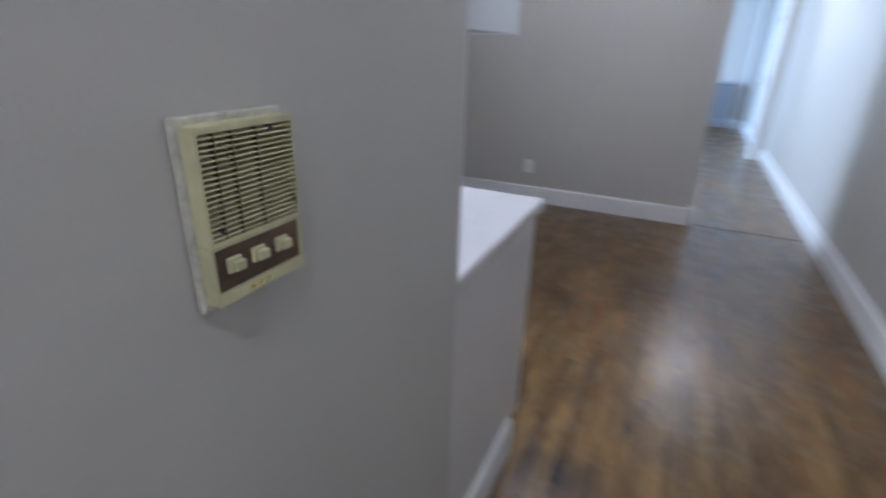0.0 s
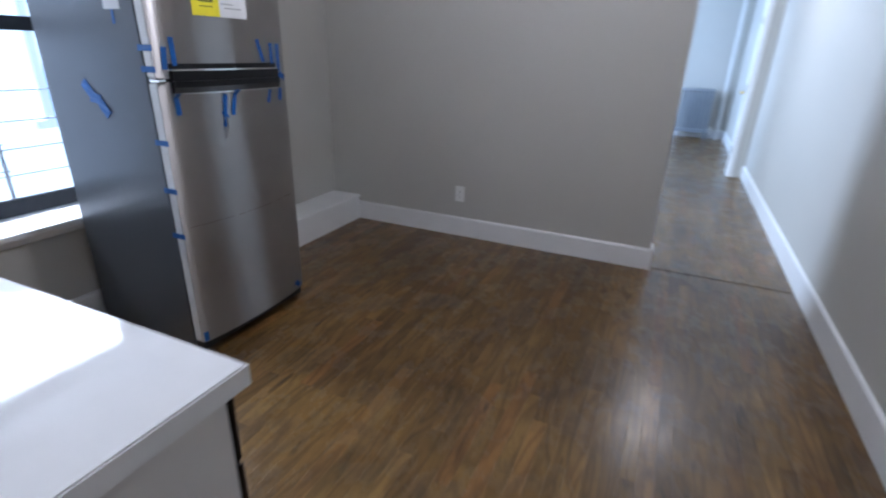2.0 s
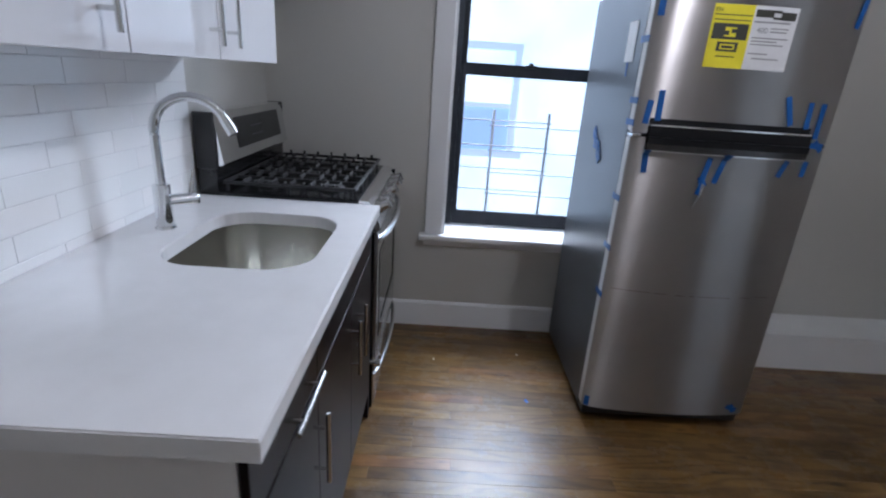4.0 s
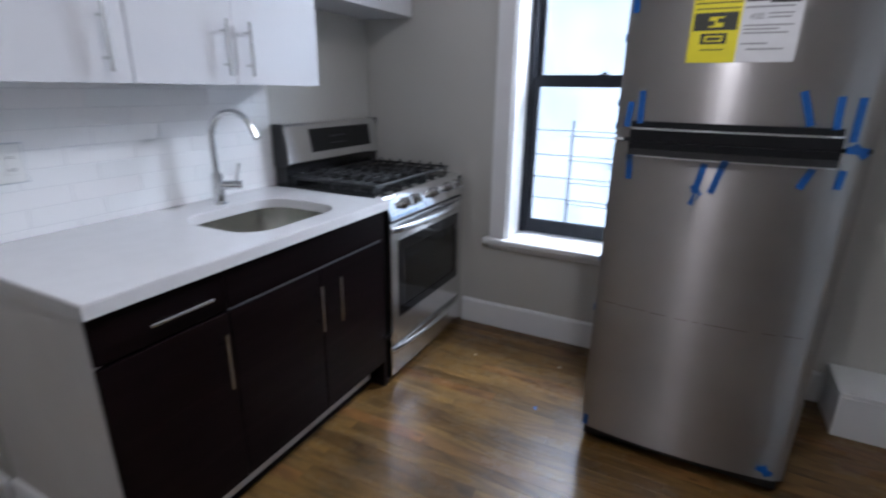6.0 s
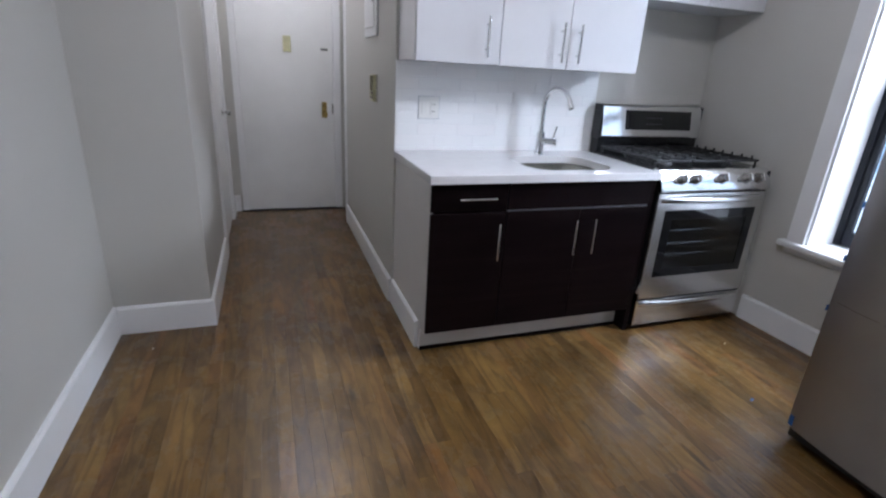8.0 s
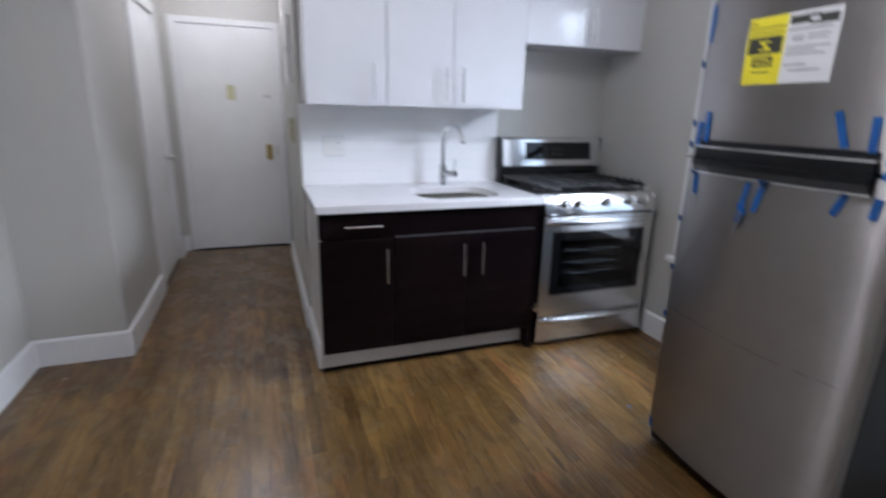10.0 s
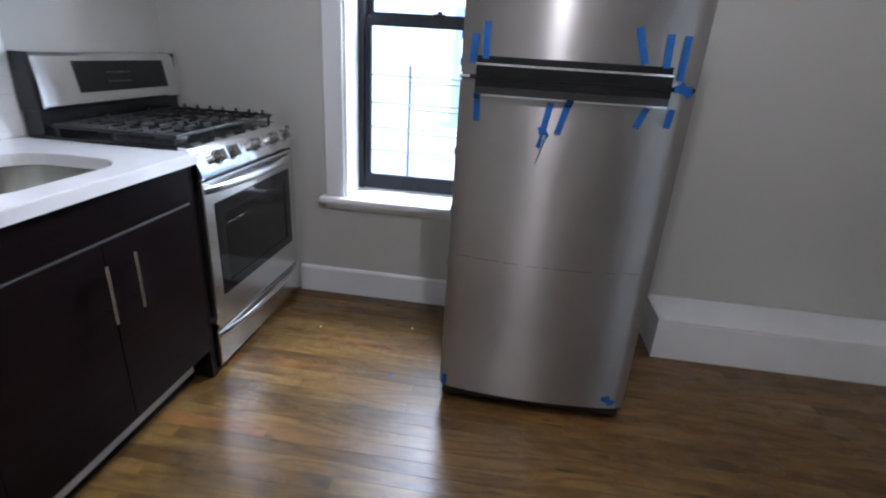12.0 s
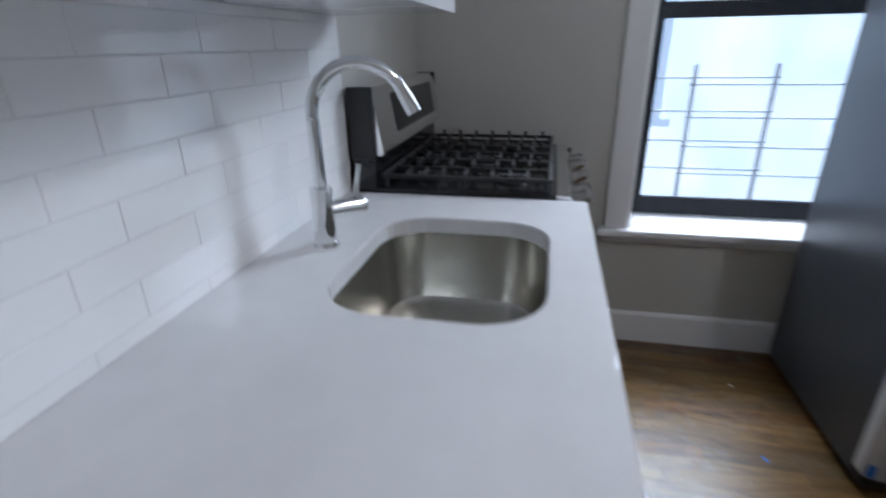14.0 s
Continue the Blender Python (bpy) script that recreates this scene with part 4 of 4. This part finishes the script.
def fridge_door(name, z0, z1):
    """A door with a gently bowed front and rounded side edges."""
    n = 22
    front = []
    for k in range(n + 1):
        u = -1 + 2 * k / n
        y = (Y0 + Y1) / 2 + u * (Y1 - Y0) / 2
        front.append((-1.272 + 0.029 * (1 - u * u) - 0.007 * abs(u) ** 20, y))
    out = [(-1.322, Y0)] + front + [(-1.322, Y1)]
    bm = prism(bmesh.new(), out, z0, z1)
    rim = [e for e in bm.edges if abs(e.verts[0].co.z - e.verts[1].co.z) < 1e-6]
    bmesh.ops.bevel(bm, geom=rim, offset=0.004, segments=2, affect="EDGES")
    return part(name, bm, STEEL, fr, "brushed stainless steel bowed door", smooth=True)


def front_x(y):
    u = (y - (Y0 + Y1) / 2) / ((Y1 - Y0) / 2)
    return -1.272 + 0.029 * (1 - u * u) - 0.007 * abs(u) ** 20


fz = fridge_door("freezer_door", 1.222, 1.738)
fd = fridge_door("fridge_door", 0.065, 1.208)
# pale strips, lighter than the steel, on the side faces of both doors
part("door_edge", box(-1.3218, -1.285, Y0 - 0.0012, Y0 + 0.002, 0.075, 1.20), LABELW, fd, "pale strip along the door edge")
part("door_edge", box(-1.3218, -1.285, Y0 - 0.0012, Y0 + 0.002, 1.23, 1.73), LABELW, fz, "pale strip along the door edge")
part("gap_cover", box(-1.33, -1.275, Y0 + 0.004, Y1 - 0.004, 1.2085, 1.2215), BLACKP, fr)
# handle band along the meeting edges of the doors
hy0, hy1 = 1.605, 2.172


def band(name, z0, z1, o0, o1, mat, parent, a=hy0, b=hy1, n=14, label=""):
    bm = bmesh.new()
    rows = []
    for k in range(n + 1):
        y = a + (b - a) * k / n
        x = front_x(y)
        rows.append([bm.verts.new(p) for p in ((x + o0, y, z0), (x + o1, y, z0), (x + o1, y, z1), (x + o0, y, z1))])
    for r0, r1 in zip(rows, rows[1:]):
        for i in range(4):
            bm.faces.new((r0[i], r0[(i + 1) % 4], r1[(i + 1) % 4], r1[i]))
    bm.faces.new(rows[0])
    bm.faces.new(rows[-1][::-1])
    bmesh.ops.bevel(bm, geom=[e for e in bm.edges if e.calc_face_angle(0) > 1.0], offset=min(0.003, (o1 - o0) * 0.3), segments=2, affect="EDGES")
    return part(name, bm, mat, parent, label, smooth=True)


band("freezer_handle", 1.214, 1.250, -0.004, 0.020, PULL, fz, label="black freezer pull")
band("handle_trim", 1.250, 1.256, -0.003, 0.016, CHROME, fz, label="bright metal handle trim")
band("handle_recess", 1.256, 1.276, -0.003, 0.003, PULL, fz)
band("fridge_handle", 1.190, 1.2125, -0.004, 0.025, PULL, fd, label="black fridge pull")
band("handle_grip", 1.168, 1.190, -0.004, 0.021, LIP, fd, label="dark metal grip under the pull")
band("handle_lip", 1.163, 1.168, -0.003, 0.012, CHROME, fd)
for y0, y1, z in ((1.585, 1.63, 0.623), (1.64, 1.735, 0.621), (1.75, 1.80, 0.619), (1.83, 1.87, 0.617), (1.885, 1.905, 0.618), (1.92, 2.05, 0.6175), (2.09, 2.13, 0.621), (2.15, 2.205, 0.624)):
    band("residue", z - 0.0012, z + 0.0012, -0.002, 0.0004, DUST, fd, y0, y1, 3, "faint line of tape residue")
part("hinge_clip", box(-1.315, -1.262, Y0 - 0.003, Y0 + 0.03, 1.2095, 1.2205, 0.002), CHROME, fr)
part("hinge_cover", box(-1.40, -1.27, Y1 - 0.09, Y1 - 0.02, 1.7355, 1.756, 0.006), DARKGREY, fr)
part("kick_grille", box(-1.36, -1.285, Y0 + 0.01, Y1 - 0.01, 0.018, 0.062, 0.004), BLACKP, fr, "black kick grille")
for x in (-1.37, -1.93):
    for y in (Y0 + 0.06, Y1 - 0.06):
        part("foot", cyl(bmesh.new(), (x, y, 0.0), (x, y, 0.031), 0.02, seg=14), BLACKP, fr)


def tape(y0, z0, y1, z1, w=0.020, parent=fr, lift=0.003, n=5):
    """A strip of tape on the bowed front from (y0, z0) to (y1, z1)."""
    bm = bmesh.new()
    d = Vector((y1 - y0, z1 - z0)).normalized()
    s = Vector((-d.y, d.x)) * w / 2
    rows = []
    for k in range(n + 1):
        f = k / n
        y, z = y0 + (y1 - y0) * f, z0 + (z1 - z0) * f
        near = 0.024 if 1.166 < z < 1.262 and hy0 < y < hy1 else 0.0
        row = []
        for sg in (1, -1):
            yy, zz = y + sg * s.x, z + sg * s.y
            yy = min(max(yy, Y0), Y1)
            for o in (0.0, 0.0008):
                row.append(bm.verts.new((front_x(yy) + near + lift + o, yy, zz)))
        rows.append(row)
    for a, b in zip(rows, rows[1:]):
        for i, j in ((0, 1), (1, 3), (3, 2), (2, 0)):
            bm.faces.new((a[i], a[j], b[j], b[i]))
    bm.faces.new((rows[0][0], rows[0][1], rows[0][3], rows[0][2]))
    bm.faces.new((rows[-1][0], rows[-1][2], rows[-1][3], rows[-1][1]))
    return part("tape", bm, TAPE, parent, "strip of blue shipping tape")


for args in ((1.590, 1.255, 1.597, 1.335), (1.630, 1.268, 1.628, 1.37), (1.612, 1.168, 1.617, 1.085),
             (1.838, 1.155, 1.822, 1.06), (1.893, 1.17, 1.868, 1.065), (2.055, 1.375, 2.088, 1.28),
             (2.118, 1.16, 2.095, 1.10), (2.150, 1.272, 2.146, 1.362), (2.192, 1.16, 2.186, 1.105),
             (2.196, 1.36, 2.196, 1.24), (2.186, 1.218, 2.238, 1.215), (2.200, 1.232, 2.236, 1.198), (1.815, 1.085, 1.838, 1.052),
             (1.573, 0.118, 1.573, 0.072), (2.168, 0.112, 2.218, 0.092), (2.186, 0.122, 2.206, 0.082),
             (1.575, 1.60, 1.575, 1.715), (2.225, 1.60, 2.24, 1.70), (1.83, 1.06, 1.818, 1.02)):
    tape(*args)
for z, tilt in ((1.53, 0), (1.33, 0), (0.98, 0), (0.78, 0.004), (0.60, -0.012), (1.255, 0)):
    part("tape", box(-1.345, -1.270, Y0 - 0.0035, Y0 - 0.0018, z - 0.011 + tilt, z + 0.011 + tilt), TAPE, fr, "strip of blue shipping tape")
# taped corner and paper on the cabinet side
for cx, cz, ln, turn, lift in ((-1.700, 1.162, 0.080, -42, 0.0), (-1.662, 1.130, 0.070, -80, 0.002), (-1.625, 1.098, 0.085, -38, 0.001)):
    bm = bmesh.new()
    m = Matrix.Translation((cx, Y0 + 0.0025 - lift, cz)) @ Matrix.Rotation(radians(turn), 4, "Y")
    bmesh.ops.create_cube(bm, size=1, matrix=m @ Matrix.Diagonal((0.042, 0.002, ln, 1)))
    bmesh.ops.subdivide_edges(bm, edges=bm.edges[:], cuts=3, use_grid_fill=True)
    for v in bm.verts:
        v.co.y -= 0.0012 * (1 + math.sin(190 * v.co.z + 90 * v.co.x))
    part("tape", bm, TAPE, fr, "crumpled blue tape on the fridge side")
part("paper", box(-1.50, -1.41, Y0 + 0.002, Y0 + 0.0035, 1.46, 1.60), LABELW, fr, "white instruction sheet taped to the side")
part("tape", box(-1.462, -1.448, Y0 + 0.0008, Y0 + 0.0018, 1.41, 1.46), TAPE, fr)


def sticker(name, a, b, z0, z1, mat, parent, lift=0.0012):
    return band(name, z0, z1, lift - 0.0006, lift, mat, parent, a, b, 6)


part("twist_tie", sweep(bmesh.new(), [(front_x(1.83) + 0.006, 1.83, 1.06), (front_x(1.83) + 0.010, 1.826, 1.02), (front_x(1.83) + 0.005, 1.812, 0.97)], [0.005, 0.006, 0.002], 8, 0.4), GREYINK, fd, "grey strip hanging from the tape")
ly = sticker("energy_label", 1.737, 1.866, 1.452, 1.645, LABELY, fz)
lw = sticker("notice_label", 1.866, 2.012, 1.452, 1.645, LABELW, fz)
tagged(ly, "yellow energy guide label")
tagged(lw, "white printed notice label")


def bars(parent, mat, rows):
    for a, b, z0, z1 in rows:
        sticker("printed_bar", a, b, z0, z1, mat, parent, 0.0020)


def words(text, parent, y, z, size, mat, name="printed_word"):
    """Flat lettering on the freezer door at y, z."""
    cu = bpy.data.curves.new(name, "FONT")
    cu.body, cu.size, cu.extrude = text, size, 0.0003
    ob = new("lettering_tmp", cu)
    dg = bpy.context.evaluated_depsgraph_get()
    me = bpy.data.meshes.new_from_object(ob.evaluated_get(dg))
    bpy.data.objects.remove(ob)
    me.transform(Matrix.Translation(Vector((front_x(y) + 0.0026, y, z)) - origin(parent)) @ Matrix(((0, 0, 1, 0), (1, 0, 0, 0), (0, 1, 0, 0), (0, 0, 0, 1))))
    me.materials.clear()
    me.materials.append(mat)
    w = new(name, me)
    w.parent = parent
    return w


words("ENERGYGUIDE", ly, 1.742, 1.622, 0.0175, INK)
bars(ly, INK, [(1.742, 1.862, 1.612, 1.615), (1.745, 1.785, 1.540, 1.588), (1.785, 1.822, 1.540, 1.548), (1.785, 1.800, 1.553, 1.566), (1.806, 1.822, 1.560, 1.572), (1.785, 1.822, 1.577, 1.588), (1.822, 1.858, 1.540, 1.588), (1.745, 1.86, 1.597, 1.600),
               (1.768, 1.836, 1.503, 1.509), (1.768, 1.778, 1.509, 1.526), (1.826, 1.836, 1.509, 1.526), (1.768, 1.836, 1.526, 1.532), (1.784, 1.820, 1.513, 1.521), (1.772, 1.832, 1.486, 1.489)])
words("400", lw, 1.885, 1.565, 0.024, GREYINK)
bars(lw, INK, [(1.872, 1.930, 1.612, 1.634), (1.930, 1.955, 1.607, 1.614), (1.930, 1.955, 1.626, 1.634), (1.955, 2.004, 1.606, 1.630)])
bars(lw, GREYINK, [ (1.872, 1.99, 1.595, 1.600), (1.93, 1.99, 1.578, 1.582), (1.93, 1.985, 1.568, 1.572), (1.875, 1.995, 1.548, 1.552), (1.875, 1.96, 1.538, 1.542), (1.875, 1.985, 1.528, 1.532), (1.875, 1.94, 1.500, 1.504), (1.89, 1.98, 1.485, 1.489)])

# ---- scraps on the floor ----
def scrap(name, x, y, w, d, turn, mat, label, category):
    """A small curled scrap lying on the floor."""
    bm = bmesh.new()
    rows = []
    for i in range(5):
        u = -1 + i / 2
        rows.append([bm.verts.new((u * w / 2, v * d / 2, 0.0006 + 0.0035 * u * u * (1 + 0.4 * v) + o)) for v in (-1, 1) for o in (0, 0.0006)])
    for a, b in zip(rows, rows[1:]):
        for i, j in ((0, 1), (1, 3), (3, 2), (2, 0)):
            bm.faces.new((a[i], a[j], b[j], b[i]))
    bm.faces.new((rows[0][0], rows[0][1], rows[0][3], rows[0][2]))
    bm.faces.new((rows[-1][0], rows[-1][2], rows[-1][3], rows[-1][1]))
    ob = tagged(new(name, mesh_of(name, bm, mat)), label, category)
    ob.matrix_basis = pose(x, y, 0.0, 0, 0, turn)


scrap("tape_scrap", -1.364, 1.340, 0.022, 0.012, 30, TAPE, "small scrap of blue tape on the oak floor", "scrap")
scrap("paint_chip", -1.668, 0.912, 0.012, 0.007, 15, TRIM, "tiny white paint chip lying on the floor", "paint chip")
scrap("paint_chip", -1.758, 1.350, 0.012, 0.007, 55, TRIM, "tiny white paint chip lying on the floor", "paint chip")
scrap("paint_chip", 1.227, 0.258, 0.012, 0.007, 95, TRIM, "tiny white paint chip lying on the floor", "paint chip")

# ---- back rooms seen through the passage ----
rad = thing("radiator", 0.95, 10.4, 0, "silver-grey cast iron column radiator by the wall", "radiator")
for i in range(9):
    x = 0.57 + i * 0.064
    bm = bmesh.new()
    for y in (10.34, 10.42, 10.50):
        cyl(bm, (x, y, 0.12), (x, y, 0.82), 0.020, 0.020, 10)
    sweep(bm, [(x, 10.32, 0.81), (x, 10.38, 0.845), (x, 10.46, 0.845), (x, 10.52, 0.81)], 0.024, 10)
    sweep(bm, [(x, 10.32, 0.14), (x, 10.42, 0.12), (x, 10.52, 0.14)], 0.026, 10)
    part("section", bm, RADIATOR, rad, smooth=True)
for x in (0.57, 1.082):
    for y in (10.34, 10.50):
        part("foot", cyl(bmesh.new(), (x, y, 0), (x, y, 0.125), 0.02, 0.014, 10), RADIATOR, rad)
bm = cyl(bmesh.new(), (1.08, 10.42, 0.15), (1.20, 10.42, 0.15), 0.014, seg=10)
cyl(bm, (1.16, 10.42, 0.11), (1.16, 10.42, 0.22), 0.024, 0.020, 12)
cyl(bm, (1.20, 10.42, 0.157), (1.20, 10.42, 0.0), 0.014, seg=10)
part("valve", bm, NICKEL, rad, smooth=True)
rp = thing("riser_pipe", 1.27, 10.5, 0, "white painted steam riser beside the radiator", "pipe")
part("pipe", cyl(bmesh.new(), (1.27, 10.5, 0.0), (1.27, 10.5, CH), 0.024, seg=16), TRIM, rp, smooth=True)
part("collar", cyl(bmesh.new(), (1.27, 10.5, 0.0), (1.27, 10.5, 0.012), 0.042, seg=16), TRIM, rp)
d3 = thing("door_3", 1.3, 7.26, 0, "white painted door frame of the back room with hinges", "door frame", kind="structure")
bm = bmesh.new()
bx(bm, 1.24, 1.305, 7.18, 7.34, 0, 2.14, 0.005)
bx(bm, 0.195, 0.26, 7.18, 7.34, 0, 2.14, 0.005)
bx(bm, 0.26, 1.24, 7.18, 7.34, 2.08, 2.14, 0.005)
part("jamb", bm, TRIM, d3)
for z in (0.28, 1.0, 1.72):
    part("hinge", box(1.228, 1.241, 7.20, 7.235, z, z + 0.09, 0.002), NICKEL, d3)
d4 = thing("open_door", 1.36, 7.7, 0, "white painted door standing open against the wall", "door")
part("leaf", box(1.33, 1.37, 7.345, 8.10, 0.012, 2.05, 0.004), DOORP, d4)
bm = cyl(bmesh.new(), (1.33, 8.03, 0.95), (1.30, 8.03, 0.95), 0.010)
bmesh.ops.create_uvsphere(bm, u_segments=14, v_segments=8, radius=0.025, matrix=Matrix.Translation((1.285, 8.03, 0.95)))
part("door_knob", bm, BRASS, d4, smooth=True)


# ---- ceiling lights ----
def ceiling_light(x, y, label):
    t = thing("ceiling_light", x, y, CH, label, "ceiling light", "flush ceiling lights")
    part("base_ring", cyl(bmesh.new(), (x, y, CH - 0.025), (x, y, CH), 0.095, 0.10, 32), NICKEL, t, smooth=True)
    bm = bmesh.new()
    bmesh.ops.create_uvsphere(bm, u_segments=28, v_segments=14, radius=1.0)
    bmesh.ops.delete(bm, geom=[v for v in bm.verts if v.co.z > 0.05], context="VERTS")
    bmesh.ops.transform(bm, matrix=Matrix.Translation((x, y, CH - 0.025)) @ Matrix.Diagonal((0.085, 0.085, 0.075, 1)), verts=bm.verts[:])
    part("opal_bowl", bm, OPAL, t, "lit opal glass bowl", smooth=True)


ceiling_light(-0.22, 1.86, "lit opal glass ceiling light in the kitchen")
ceiling_light(0.46, -1.28, "lit opal glass ceiling light in the hall")
ceiling_light(0.82, 5.2, "lit opal glass ceiling light past the passage")

# ---- backsplash tiles ----
bs = thing("backsplash", -0.62, 0, 0.91, "white glazed long subway tile backsplash with pale grout", "backsplash", kind="structure")
part("grout_bed", box(-1.235, -0.001, 0.0005, 0.0072, 0.9105, 1.372), GROUT, bs)
TW, TH = 0.23, 0.0594
tile_data = {}


def tile_mesh(w, h):
    key = (round(w, 3), round(h, 3))
    if key not in tile_data:
        bm = box(-w / 2, w / 2, 0, 0.0045, -h / 2, h / 2)
        top = [e for e in bm.edges if all(v.co.y > 0.004 for v in e.verts)]
        bmesh.ops.bevel(bm, geom=top, offset=0.0008, segments=1, affect="EDGES")
        tile_data[key] = mesh_of("tile", bm, TILE)
    return tile_data[key]


z = 0.937 - TH
row = 0
while z < 1.37:
    z0, z1 = max(z, 0.911), min(z + TH, 1.371)
    x = -0.22 + TW if row % 2 else -0.355 + TW * 2
    while x > -1.235:
        a, b = min(x, -0.002), max(x - TW, -1.235)
        if a - b > 0.012 and z1 - z0 > 0.006:
            ob = new("tile", tile_mesh(a - b - 0.0018, z1 - z0 - 0.0018))
            ob.location = Vector(((a + b) / 2, 0.0042, (z0 + z1) / 2)) - origin(bs)
            ob.parent = bs
        x -= TW
    z += TH
    row += 1

# ---- oak strip floor ----
floor = struct("floor", prism(bmesh.new(), [(XW - 0.2, -0.1), (-0.1, -0.1), (-0.1, YD - 0.15), (XR + 0.1, YD - 0.15), (XR + 0.1, 10.7), (XW - 0.2, 10.7)], -0.12, -0.0185), SUBFLOOR, "varnished oak strip floor with dark worn patches", "floor")
PW = 0.0572
rng = random.Random(7)
plank_data = {}


def plank_shape(w, ln):
    """Eight corners and a small chamfer along the top long edges."""
    c = 0.0004
    v, f = [], []
    for y in (-ln / 2, ln / 2):
        v += [(-w / 2, y, -0.018), (w / 2, y, -0.018), (w / 2, y, -c), (w / 2 - c, y, 0), (-w / 2 + c, y, 0), (-w / 2, y, -c)]
    f = [(5, 4, 3, 2, 1, 0), (6, 7, 8, 9, 10, 11)] + [(i, (i + 1) % 6, 6 + (i + 1) % 6, 6 + i) for i in range(6)]
    return v, f


def plank_mesh(ln):
    if ln not in plank_data:
        v, f = plank_shape(PW - 0.0002, ln - 0.0003)
        me = bpy.data.meshes.new("plank")
        me.from_pydata(v, [], f)
        me.materials.append(OAK)
        plank_data[ln] = me
    return plank_data[ln]


near, rest_v, rest_f = 0, [], []
x = XW - 0.02
while x < XR + 0.06:
    y = -0.06 if x + PW / 2 < -0.06 else YD - 0.1
    first = True
    while y < 10.6:
        ln = rng.choice((0.3, 0.45, 0.6, 0.75, 0.9, 1.05) if first else (0.45, 0.6, 0.75, 0.9, 1.05, 1.2))
        first = False
        if y + ln > 10.68:
            ln = 10.68 - y
        cx, cy = x + PW / 2, y + ln / 2
        dz = rng.uniform(-0.0002, 0.0)
        if near < 300 and -1.25 < cx < 1.0 and 0.3 < cy < 3.4:
            ob = new("plank", plank_mesh(ln))
            ob.location = (cx, cy, dz)
            ob.parent = floor
            near += 1
        else:
            v, f = plank_shape(PW - 0.0002, ln - 0.0003)
            o = len(rest_v)
            rest_v += [(a + cx, b + cy, c + dz) for a, b, c in v]
            rest_f += [tuple(i + o for i in q) for q in f]
        y += ln
    x += PW
me = bpy.data.meshes.new("planks_rest")
me.from_pydata(rest_v, [], rest_f)
me.materials.append(OAKJ)
rest = new("planks_rest", me)
rest.parent = floor
tagged(rest, kind="stuff")
struct("threshold_passage", box(XE + 0.019, XR - 0.019, YF + 0.03, YF + 0.10, 0.0, 0.003, 0.001), OAK, "low oak saddle in the passage", "threshold")
